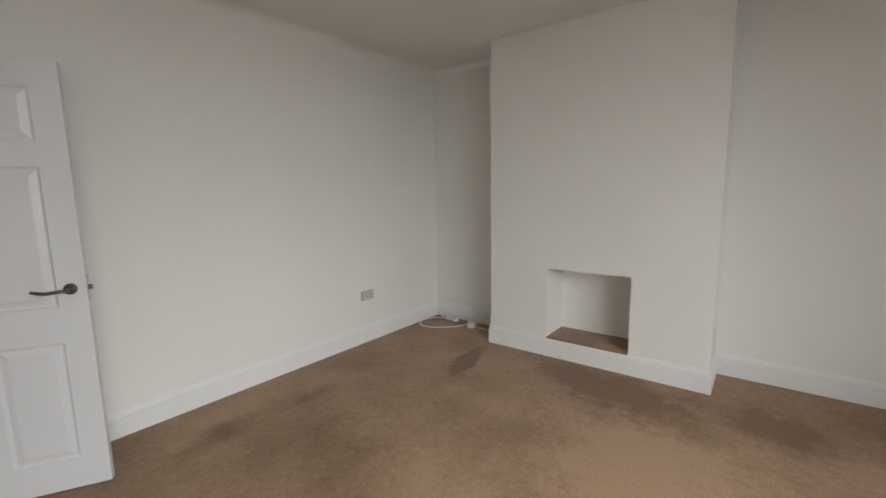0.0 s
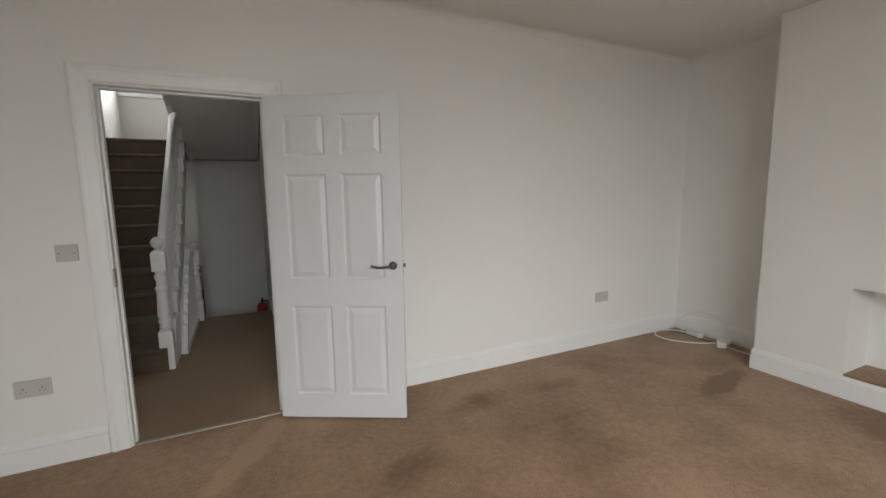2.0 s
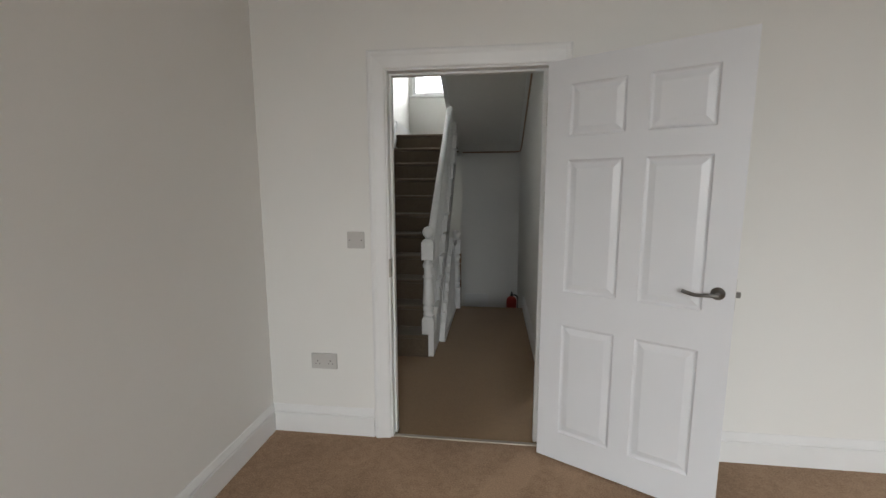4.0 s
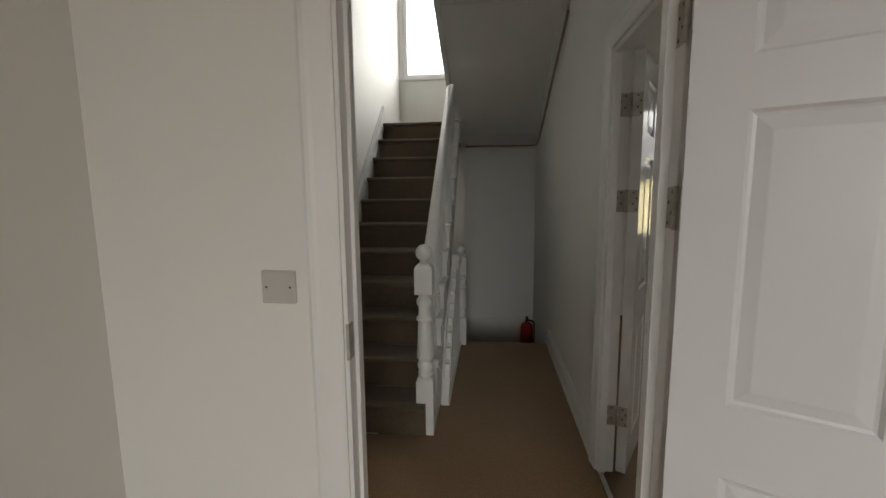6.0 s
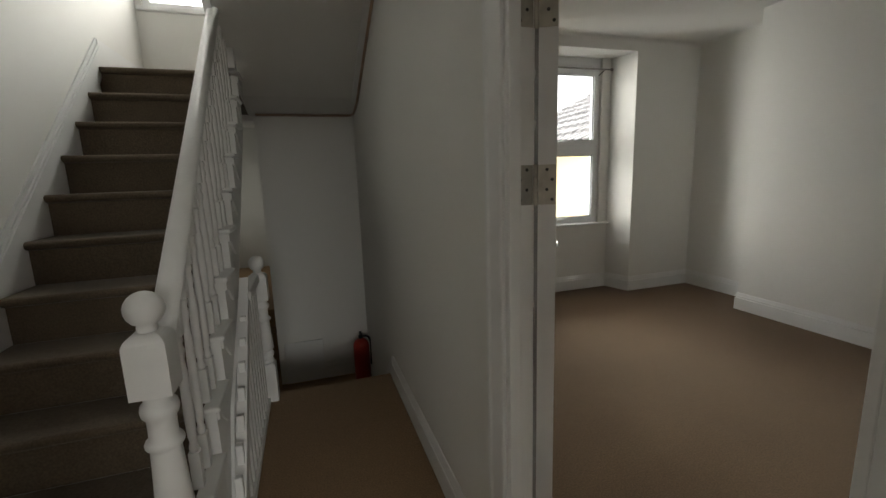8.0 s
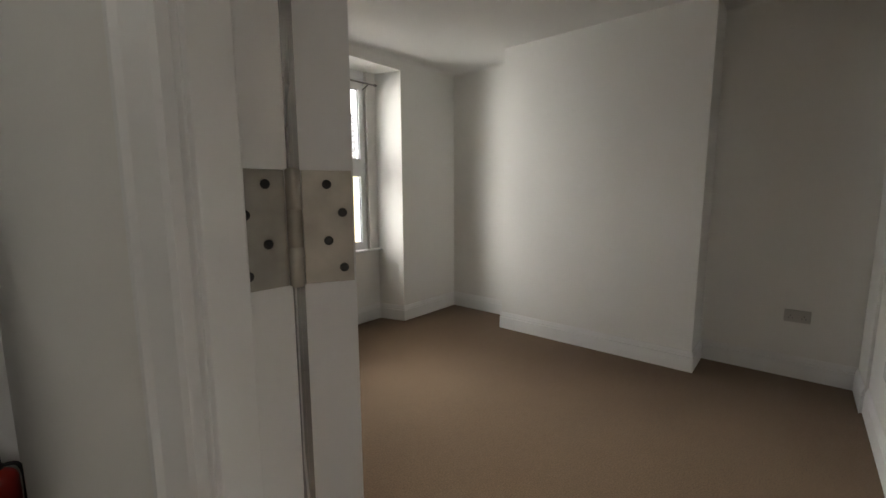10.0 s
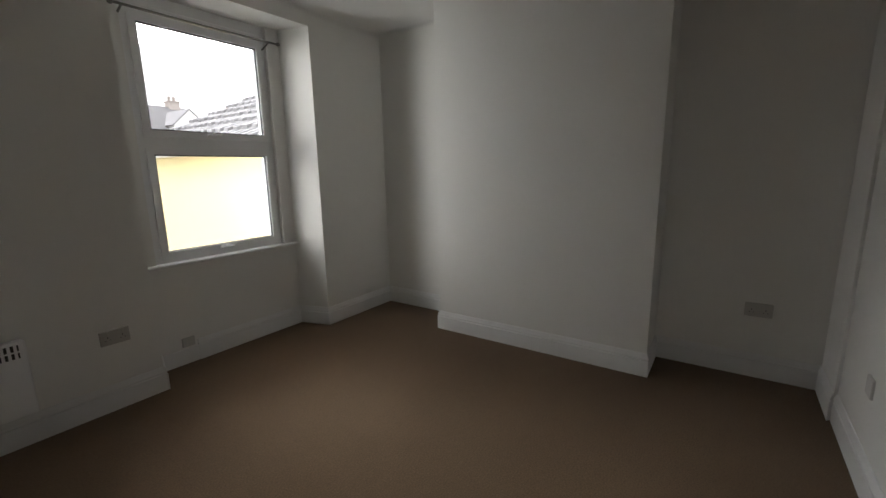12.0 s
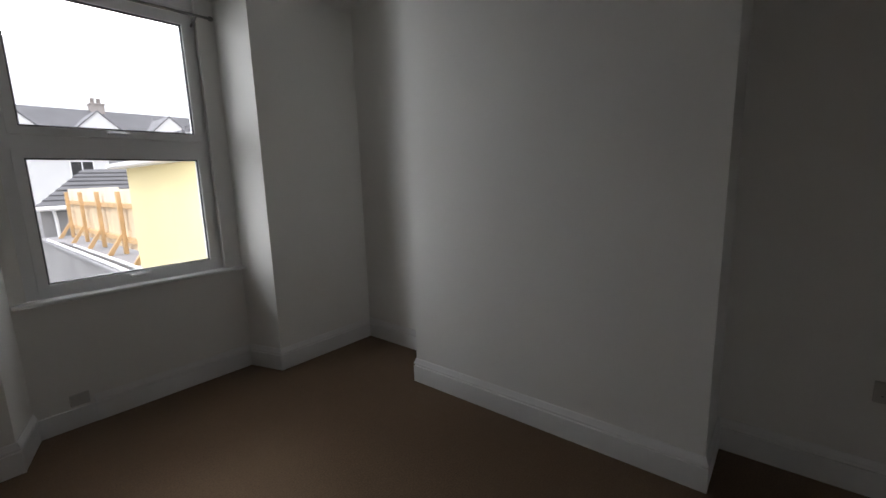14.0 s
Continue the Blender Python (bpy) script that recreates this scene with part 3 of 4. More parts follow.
HZ = (0.30, 1.335, 1.757)
frame_living = door_lining("door_frame_living", "white painted door lining with moulded casing", pose(-0.022, 0, 0), 0.809, 1.990, 0.09, 0.024)
architrave(frame_living, GLOSS, -0.012, 0.821, 2.002)
arch_back = thing("door_casing_landing", "white moulded casing on the landing side", "door frame", pose(0.787, 0.09, 0, 0, 0, 180))
arch_back["kind"] = "structure"
architrave(arch_back, GLOSS, -0.012, 0.821, 2.002)
part("strike_plate", soft_box(-0.007, 0.0025, -0.004, 0.032, 0.93, 1.03, 0.001), HINGE, frame_living, "small steel strike plate")
six_panel_door("living_room_door", "open white six-panel door with a dark lever handle", pose(0.772, -0.066, 0, 0, 0, -28.3), 0.795, 0.985, BRONZE, HZ)
hinges(pose(0.787, -0.004, 0, 0, 0, -90) @ Matrix.Diagonal((1, -1, 1, 1)), HZ)

BD0, BD1 = 0.205, 0.945
frame_bed = door_lining("door_frame_bedroom", "white painted bedroom door lining with moulded casing", pose(0.89, BD1, 0, 0, 0, -90), BD1 - BD0, 1.990, 0.075, side=1)
architrave(frame_bed, GLOSS, -0.012, BD1 - BD0 + 0.10, 2.002)
six_panel_door("bedroom_door", "open white six-panel bedroom door with a chrome lever handle", pose(1.015, 0.919, 0, 0, 0, 61.9), 0.732, 1.080, CHROME, HZ, 0.046, DOOR_GLOSS, True)
hinges(pose(0.965, BD1, 0, 0, 0, 180) @ Matrix.Diagonal((-1, 1, 1, 1)), HZ)


# ---- stairs ----
RISE, GOING, Y0, X0, X1 = 0.191, 0.2105, 1.138, -0.733, -0.005


def nose(y):
    """Height of the line over the nosings at y."""
    return RISE * (1 + (y - Y0) / GOING)


def step_mesh(width, rise, going):
    """One carpeted step: riser, rounded nosing and tread. The nosing's front edge is at y = 0, its top at z = 0."""
    prof = [(0.028, -rise)]
    prof += [(0.028, -0.040), (0.012, -0.034)]
    prof += [(0.017 - 0.017 * math.sin(a), -0.017 + 0.017 * math.cos(a)) for a in (2.6, 2.0, 1.4, 0.9, 0.4, 0.0)]
    prof += [(going + 0.027, 0.0), (going + 0.027, -rise)]
    bm = prism(prof, 0, width, "x")
    return bm


stairs = thing("staircase", "taupe carpeted stairs with white strings", "staircase", pose(0, 0, 0))
one_step = mesh_of("step", step_mesh(X1 - X0, RISE, GOING), C_STAIR)
for i in range(11):
    s = part("step", one_step, C_STAIR, stairs)
    s.location = (X0, Y0 + GOING * i, RISE * (i + 1))
# wall string
part("wall_string", prism(((0.99, 0.0), (0.99, nose(0.99) + 0.100), (3.29, nose(3.29) + 0.100), (3.29, 2.06), (1.46, 0.0)), -0.7495, -0.7335, "x"), GLOSS, stairs)
part("string_moulding", prism(((0.99, nose(0.99) + 0.1005), (0.99, nose(0.99) + 0.132), (3.29, nose(3.29) + 0.132), (3.29, nose(3.29) + 0.1005)), -0.7495, -0.741, "x"), GLOSS, stairs)
part("string_bead", prism(((0.99, nose(0.99) + 0.070), (0.99, nose(0.99) + 0.082), (3.29, nose(3.29) + 0.082), (3.29, nose(3.29) + 0.070)), -0.7334, -0.729, "x"), GLOSS, stairs)
# cut string towards the landing, with a bracket and a returned nosing at each step
saw = [(1.30, 0.0)]
for i in range(11):
    y = Y0 + 0.026 + GOING * i
    if i:
        saw += [(y, RISE * i - 0.02), (y, RISE * (i + 1) - 0.02)]
    else:
        saw += [(1.30, RISE - 0.02)]
saw += [(3.31, 2.08), (3.31, nose(3.31) - 0.42), (1.54, 0.0)]
part("cut_string", prism(saw, -0.004, 0.036, "x"), BANISTER, stairs)
ret = mesh_of("nosing_return", soft_box(-0.004, 0.056, 0.0, GOING + 0.028, -0.021, 0.0, 0.008, 3), BANISTER)
brk = mesh_of("bracket", prism(((0.03, -0.025), (GOING, -0.025), (GOING, -0.15), (GOING - 0.05, -0.14), (GOING - 0.10, -0.10), (0.08, -0.07), (0.03, -0.06)), 0.0362, 0.044, "x"), BANISTER)
for i in range(1, 11):
    o = part("nosing_return", ret, BANISTER, stairs)
    o.location = (0, Y0 + GOING * i - 0.002, RISE * (i + 1) + 0.002)
    o = part("bracket", brk, BANISTER, stairs)
    o.location = (0, Y0 + GOING * i, RISE * (i + 1))
part("underside", prism(((1.57, -0.02), (3.28, nose(3.28) - 0.42), (3.28, nose(3.28) - 0.40), (1.57, 0.0)), X0, -0.006, "x"), CEIL, stairs)


def newel(name, label, x, y, z0, height, block=0.17, base=0.34, size=0.098):
    """A turned newel: square foot, turned shaft, square block and a ball."""
    top = thing(name, label, "newel post", pose(x, y, z0))
    h = size / 2
    foot = boxes((-h, h, -h, h, 0, base))
    bmesh.ops.bevel(foot, geom=[e for e in foot.edges if min(v.co.z for v in e.verts) > base - 0.01], offset=0.026, segments=5, profile=0.5, affect="EDGES")
    part("foot", foot, BANISTER, top)
    zb = height - 0.105 - block
    n = zb - base
    rings = ((0.030, -0.008), (0.040, 0.012), (0.044, 0.04), (0.040, 0.06), (0.036, 0.075), (0.043, 0.10), (0.0465, 0.13), (0.045, 0.16), (0.037, 0.185), (0.037, 0.205), (0.047, 0.218), (0.0485, 0.232),
             (0.047, 0.30), (0.042, 0.48), (0.038, 0.655), (0.038, 0.668), (0.047, 0.684), (0.048, 0.70), (0.045, 0.716), (0.036, 0.735), (0.035, 0.80), (0.036, 0.845), (0.044, 0.868), (0.047, 0.90), (0.044, 0.93), (0.035, 0.95), (0.035, 1.01))
    part("turned_shaft", lathe([(r, base + n * f) for r, f in rings], 24), BANISTER, top)
    bm = boxes((-h, h, -h, h, zb, zb + block))
    bmesh.ops.bevel(bm, geom=[e for e in bm.edges if min(v.co.z for v in e.verts) > zb + 0.01], offset=0.034, segments=6, profile=0.5, affect="EDGES")
    part("block", bm, BANISTER, top)
    part("ball", lathe([(0.022, height - 0.112), (0.024, height - 0.100)] + [(0.047 * math.sin(a), height - 0.047 - 0.047 * math.cos(a)) for a in (0.5, 0.8, 1.1, 1.4, 1.7, 2.0, 2.3, 2.6, 2.9, 3.1)], 24), BANISTER, top)
    return top


newel("newel_post", "white painted turned newel post with a ball top", -0.010, 1.222, 0.0, 1.10)
newel("newel_post", "white painted newel post with a ball top by the steps down", 0.095, 2.69, 0.0, 0.93, base=0.25)
newel("newel_post", "white painted newel post at the half landing", -0.005, 3.20, 2.10, 0.98)


def baluster_mesh(length):
    """A turned baluster: square ends, turned middle."""
    h = 0.016
    bm = boxes((-h, h, -h, h, 0, 0.13), (-h, h, -h, h, length - 0.15, length))
    t = lathe(((0.011, 0.128), (0.015, 0.145), (0.010, 0.165), (0.014, 0.185), (0.016, 0.26), (0.014, 0.40), (0.010, length - 0.23), (0.015, length - 0.20), (0.010, length - 0.18), (0.014, length - 0.165), (0.011, length - 0.148)), 12)
    me = bpy.data.meshes.new("turned")
    t.to_mesh(me)
    t.free()
    bm.from_mesh(me)
    bpy.data.meshes.remove(me)
    return bm


RAIL = lambda y: 0.676 + 0.880 * (y - 1.0)      # underside of the handrail
stair_rail = thing("stair_balustrade", "white painted stair handrail on turned balusters", "balustrade", pose(0, 0, 0))
ya, yb = 1.272, 3.155
sec = [(a - 0.018, b) for a, b in ((-0.016, 0.0), (0.044, 0.0), (0.050, 0.022), (0.044, 0.046), (0.028, 0.058), (0.002, 0.058), (-0.014, 0.046), (-0.020, 0.022))]
bm = bmesh.new()
lo = [bm.verts.new((a, ya, RAIL(ya) + b)) for a, b in sec]
hi = [bm.verts.new((a, yb, RAIL(yb) + b)) for a, b in sec]
bm.faces.new(lo)
bm.faces.new(hi[::-1])
for i in range(8):
    bm.faces.new((lo[i], hi[i], hi[(i + 1) % 8], lo[(i + 1) % 8])).smooth = True
bmesh.ops.recalc_face_normals(bm, faces=bm.faces[:])
part("handrail", bm, BANISTER, stair_rail)
for i in range(1, 10):
    for f in (0.070, 0.175):
        y = Y0 + GOING * i + f
        if 1.30 < y < 3.13:
            o = part("baluster", baluster_mesh(RAIL(y) - RISE * (i + 1) + 0.012), BANISTER, stair_rail)
            o.location = (-0.002, y, RISE * (i + 1))

# guard under the stairs, beside the landing
guard = thing("landing_guard", "white painted square balusters guarding the stairwell", "balustrade", pose(0, 0, 0))
part("backing_panel", prism(((1.54, 0.0), (2.64, 0.0), (2.64, 0.78), (2.30, 0.78), (1.80, nose(1.80) - 0.37)), 0.037, 0.050, "x"), BANISTER, guard)
part("base_rail", soft_box(0.045, 0.098, 1.52, 2.64, 0.0, 0.032, 0.004), BANISTER, guard)
part("top_rail", soft_box(0.048, 0.108, 2.24, 2.64, 0.775, 0.825, 0.010, 3), BANISTER, guard)
y = 1.60
while y < 2.62:
    top_z = min(0.776, nose(y) - 0.36)
    part("baluster", soft_box(0.060, 0.088, y, y + 0.028, 0.03, top_z, 0.003, 1), BANISTER, guard)
    y += 0.088
part("sloping_rail", prism(((1.48, 0.03), (2.30, nose(2.30) - 0.36), (2.30, nose(2.30) - 0.43), (1.58, 0.03)), 0.052, 0.094, "x"), BANISTER, guard)

# closed string and handrail of the upper flight
upper = thing("upper_flight_string", "white painted closed string and rail of the upper flight", "staircase", pose(0, 0, 0))
part("string", prism(((3.15, 2.20), (3.15, 2.62), (1.95, 3.35), (1.95, 2.73), (2.02, 2.69)), -0.045, -0.001, "x"), BANISTER, upper)
part("handrail", prism(((3.15, 2.93), (3.15, 3.0), (1.95, 4.05), (1.95, 3.98)), -0.055, 0.02, "x"), BANISTER, upper)

# steps down to the lower landing
down = thing("steps_to_lower_landing", "brown carpeted steps down to the lower landing", "stairs", pose(0, 0, 0))
for i in range(1, 3):
    part("step", soft_box(0.0, 0.889, 2.751 + 0.22 * (i - 1), 2.751 + 0.22 * i, -0.75, -0.191 * i, 0.008, 2), C_LAND, down)
up = thing("steps_to_passage", "brown carpeted steps up to the rear passage", "stairs", pose(0, 0, 0))
for i in range(3):
    part("step", soft_box(-0.749, 0.044, 4.252 + 0.23 * i, 4.48 + 0.23 * i if i < 2 else 7.29, -0.79, -0.573 + 0.191 * (i + 1), 0.008, 2), C_LAND, up)
cellar = thing("flight_down", "carpeted flight down to the hall", "stairs", pose(0, 0, 0))
for i in range(10):
    part("step", soft_box(-0.749, -0.001, 3.189 - 0.22 * (i + 1), 3.189 - 0.22 * i, -0.76 - 0.191 * (i + 1), -0.573 - 0.191 * (i + 1), 0.008, 2), C_STAIR, cellar)

# pipe and cover strip along the bulkhead, access board, extinguisher
pipe = thing("service_pipe", "thin brown pipe with white cover strip along the bulkhead", "pipe", pose(0, 0, 0))
part("pipe", tube(((0.06, 4.048, 1.935), (0.45, 4.048, 1.935), (0.80, 4.048, 1.936), (0.868, 4.03, 1.94), (0.881, 3.92, 1.942), (0.881, 3.66, 1.985), (0.881, 3.50, 2.049), (0.881, 2.70, 2.377), (0.881, 2.10, 2.622)), 0.0105, 10, 4), PIPE, pipe)
part("cover_strip", prism(((3.66, 2.022), (2.10, 2.662), (2.10, 2.62), (3.65, 1.985)), 0.838, 0.8725, "x"), GLOSS, pipe)
board = thing("access_board", "white painted access board at the foot of the end wall", "board", pose(0, 0, 0))
part("panel", soft_box(0.10, 0.455, 4.045, 4.0595, -0.573, -0.165, 0.003), GLOSS, board)
ext = thing("fire_extinguisher", "red fire extinguisher with a black valve on the lower landing", "fire extinguisher", pose(0.80, 3.87, -0.573))
part("cylinder", lathe([(0.060, 0.0), (0.072, 0.012), (0.075, 0.03), (0.075, 0.36), (0.070, 0.385), (0.055, 0.408), (0.032, 0.424), (0.022, 0.43)], 24), RED, ext)
part("valve", lathe(((0.020, 0.43), (0.020, 0.455), (0.012, 0.465), (0.012, 0.49)), 14), BLACK, ext)
part("squeeze_grip", soft_box(-0.012, 0.012, -0.085, 0.02, 0.478, 0.494, 0.004), BLACK, ext)
part("hose", tube(((0.02, -0.01, 0.45), (0.07, -0.02, 0.44), (0.092, -0.02, 0.36), (0.088, -0.02, 0.16)), 0.011, 10), BLACK, ext)


# ---- windows ----
def pvc_window(name, label, m, w, z0, z1, mid, glass_pairs, frame_w=0.06):
    """Two stacked top-hung sashes in an outer frame; local x along the wall, y outwards, the room at -y."""
    top = thing(name, label, "window", m)
    top["kind"] = "structure"
    outer = bmesh.new()
    for r in ((0, frame_w, 0, 0.07, z0, z1), (w - frame_w, w, 0, 0.07, z0, z1), (frame_w, w - frame_w, 0, 0.07, z1 - 0.07, z1), (frame_w, w - frame_w, 0, 0.07, z0, z0 + 0.04), (frame_w, w - frame_w, 0, 0.07, mid - 0.045, mid + 0.045)):
        box(outer, *r)
    part("window_frame", outer, PVC, top)
    for g0, g1, gx0, gx1 in glass_pairs:
        sash = bmesh.new()
        s = 0.045
        for r in ((gx0 - s, gx0, -0.014, 0.05, g0 - s, g1 + s), (gx1, gx1 + s, -0.014, 0.05, g0 - s, g1 + s), (gx0, gx1, -0.014, 0.05, g0 - s, g0), (gx0, gx1, -0.014, 0.05, g1, g1 + s)):
            box(sash, *r)
        sash = part("sash", sash, PVC, top)
        bead = bmesh.new()
        b = 0.009
        for r in ((gx0, gx0 + b, -0.002, 0.012, g0, g1), (gx1 - b, gx1, -0.002, 0.012, g0, g1), (gx0 + b, gx1 - b, -0.002, 0.012, g0, g0 + b), (gx0 + b, gx1 - b, -0.002, 0.012, g1 - b, g1)):
            box(bead, *r)
        part("glazing_gasket", bead, GASKET, sash, "grey rubber glazing gasket")
        pane = part("pane", boxes((gx0, gx1, 0.020, 0.024, g0, g1)), GLASS, sash, "clear window pane")
        pane.visible_shadow = False
        c = (gx0 + gx1) / 2
        grip = part("window_handle", soft_box(c - 0.055, c + 0.055, -0.040, -0.026, g0 - 0.030, g0 - 0.012, 0.006, 3), PVC, sash, "white plastic window handle")
        part("handle_boss", soft_box(c - 0.018, c + 0.030, -0.028, -0.0135, g0 - 0.036, g0 - 0.006, 0.004), PVC, grip)
    return top


pvc_window("window_bedroom", "white plastic window with two stacked sashes", pose(2.602, 4.085, 0), 1.026, 0.776, 2.50, 1.622, ((0.850, 1.540, 0.098, 0.945), (1.705, 2.395, 0.098, 0.945)))
structure("window_jamb_fill", boxes((2.600, 3.632, 4.083, 4.16, 2.502, 2.575)), PVC, "white strip above the window", "trim")
sill = thing("window_sill", "white painted wooden window board with a rounded nose", "window sill", pose(0, 0, 0))
part("board", soft_box(2.533, 3.785, 4.005, 4.0845, 0.7525, 0.776, 0.008, 3), GLOSS, sill)
structure("outer_sill", soft_box(2.55, 3.68, 4.163, 4.24, 0.72, 0.775, 0.006), PVC, "white outer window sill", "window sill")
pole = thing("curtain_pole", "thin metal curtain pole on brackets over the window", "curtain pole", pose(0, 0, 0))
part("pole", tube(((2.56, 3.985, 2.445), (3.10, 3.985, 2.437), (3.69, 3.985, 2.443)), 0.0085, 12), BRONZE, pole)
for x in (2.545, 3.695):
    fin = part("finial", lathe(((0.008, -0.012), (0.014, -0.008), (0.016, 0.004), (0.012, 0.014), (0.004, 0.018)), 14), BRONZE, pole)
    fin.matrix_local = pose(x, 3.985, 2.443, 0, 90 if x > 3 else -90)
for x in (2.60, 3.61):
    part("bracket", tube(((x, 3.985, 2.44), (x, 4.02, 2.425), (x, 4.084, 2.40)), 0.007, 8), BRONZE, pole)

# stair window: plain sash
stw = thing("window_stair", "white framed stair window full of daylight", "window", pose(-0.70, 4.20, 0))
stw["kind"] = "structure"
part("window_frame", boxes((0, 0.05, 0, 0.06, 2.775, 4.15), (1.20, 1.25, 0, 0.06, 2.775, 4.15), (0.05, 1.20, 0, 0.06, 2.775, 2.82), (0.05, 1.20, 0, 0.06, 4.10, 4.15)), PVC, stw)
pane = part("pane", boxes((0.05, 1.20, 0.028, 0.032, 2.82, 4.10)), GLASS, stw)
pane.visible_shadow = False
structure("stair_window_sill", soft_box(-0.74, 0.60, 4.140, 4.26, 2.742, 2.774, 0.006), GLOSS, "white painted stair window board", "window sill")


# ---- electrics ----
def plate(name, label, category, m, w, h, kind):
    """A wall plate; local x along the wall, -y out of it, z up."""
    top = thing(name, label, category, m)
    bm = boxes((-w / 2, w / 2, -0.010, 0.0, -h / 2, h / 2))
    bmesh.ops.bevel(bm, geom=[e for e in bm.edges if min(v.co.y for v in e.verts) < -0.009 or abs(e.verts[0].co.y - e.verts[1].co.y) > 0.005], offset=0.004, segments=3, profile=0.5, affect="EDGES")
    part("face_plate", bm, PLATE, top)
    if kind in ("socket", "blank", "switch"):
        for x in ((-w * 0.41, w * 0.41) if kind == "socket" else (-w * 0.35, w * 0.35)):
            s = part("screw", lathe(((0.0032, 0), (0.0032, 0.0008), (0.001, 0.0012)), 10), DARK if kind != "socket" else STEEL, top)
            s.matrix_local = pose(x, -0.0098, 0, 90)
    if kind == "socket":
        for c in (-w / 4, w / 4):
            # no holes are cut: dark blocks carry the shade of the pin holes
            part("pin_hole", boxes((c - 0.002, c + 0.002, -0.0103, -0.006, -0.002, 0.007)), DARK, top)
            part("pin_hole", boxes((c - 0.014, c - 0.008, -0.0103, -0.006, -0.016, -0.012)), DARK, top)
            part("pin_hole", boxes((c + 0.008, c + 0.014, -0.0103, -0.006, -0.016, -0.012)), DARK, top)
            part("rocker", soft_box(c - 0.006, c + 0.006, -0.0135, -0.009, 0.016, 0.036, 0.0015), PLATE, top)
    if kind == "switch":
        part("rocker", soft_box(-0.006, 0.006, -0.0135, -0.009, -0.012, 0.012, 0.0015), PLATE, top)
    return top


plate("blank_plate", "white blank plate with two screws beside the door", "wall plate", pose(-0.208, -0.0005, 1.130), 0.094, 0.090, "blank")
plate("double_socket", "white double socket low beside the door", "socket", pose(-0.414, -0.0005, 0.437), 0.150, 0.090, "socket")
plate("double_socket", "white double socket on the long wall", "socket", pose(3.573, -0.0005, 0.447), 0.150, 0.090, "socket")
plate("double_socket", "white double socket in the bedroom alcove", "socket", pose(4.6845, 0.552, 0.462, 0, 0, -90), 0.150, 0.090, "socket")
plate("double_socket", "white double socket beside the window recess", "socket", pose(2.218, 3.7565, 0.455), 0.150, 0.090, "socket")
plate("blank_plate", "white blank plate on the partition wall", "wall plate", pose(3.80, 0.1905, 0.44, 0, 0, 180), 0.088, 0.088, "plain")
plate("spur_box", "white connection box above the skirting", "wall plate", pose(2.735, 4.046, 0.165), 0.09, 0.07, "plain")

heater = thing("panel_heater", "white wall-mounted electric panel heater with a top grille", "heater", pose(1.17, 3.756, 0.19))
part("body", soft_box(0, 0.66, -0.085, -0.02, 0, 0.40, 0.012, 3), PVC, heater)
part("wall_bracket", boxes((0.1, 0.56, -0.02, 0, 0.05, 0.3)), STEEL, heater)
# flat dark sheet; the shade inside the grille is put into its colour
part("grille_dark_sheet", boxes((0.03, 0.63, -0.0865, -0.084, 0.315, 0.385)), DARK, heater)
for i in range(25):
    part("grille_bar", boxes((0.035 + 0.024 * i, 0.047 + 0.024 * i, -0.089, -0.0864, 0.313, 0.387)), PVC, heater)
part("grille_bar", boxes((0.03, 0.63, -0.0905, -0.089, 0.346, 0.354)), PVC, heater)

# loose extension leads in the corner by the chimney breast
lead = thing("extension_lead", "white extension lead coiled on the carpet in the corner", "cable", pose(0, 0, 0))
part("cable", tube(((4.56, -0.90, 0.008), (4.47, -0.80, 0.008), (4.47, -0.62, 0.012), (4.50, -0.52, 0.01), (4.37, -0.44, 0.006), (4.22, -0.28, 0.006), (4.20, -0.12, 0.008), (4.32, -0.035, 0.012), (4.48, -0.09, 0.012), (4.54, -0.25, 0.012)), 0.0055, 8, 8), CABLE, lead)
part("cable", tube(((4.50, -0.20, 0.02), (4.57, -0.07, 0.06), (4.605, -0.14, 0.17), (4.61, -0.29, 0.23), (4.61, -0.44, 0.21), (4.605, -0.54, 0.13), (4.55, -0.60, 0.03), (4.47, -0.58, 0.02)), 0.0045, 8, 8), CABLE, lead)
part("cable", tube(((4.44, -0.08, 0.008), (4.49, -0.24, 0.010), (4.47, -0.40, 0.008), (4.53, -0.55, 0.012)), 0.0035, 8, 8), BLACK, lead)
adapter = thing("socket_adapter", "white plug adapter lying on the carpet", "adapter", pose(4.53, -0.28, 0.001, 0, 0, 80))
part("body", soft_box(-0.075, 0.075, -0.030, 0.030, 0, 0.042, 0.007), CABLE, adapter)
part("switch", soft_box(-0.03, -0.01, -0.012, 0.012, 0.041, 0.046, 0.002), PLATE, adapter)
adapter = thing("socket_adapter", "white plug lying on the carpet by the chimney breast", "adapter", pose(4.455, -0.58, 0.001, 0, 0, 30))
part("body", soft_box(-0.045, 0.045, -0.038, 0.038, 0, 0.055, 0.009), CABLE, adapter)
part("pin", boxes((0.045, 0.066, -0.004, 0.004, 0.024, 0.030)), STEEL, adapter)


# ---- outside ----
structure("ground", boxes((-1500, 1500, -1500, 1500, -3.45, -3.2)), GROUND, "grey yard ground reaching the horizon", "ground")


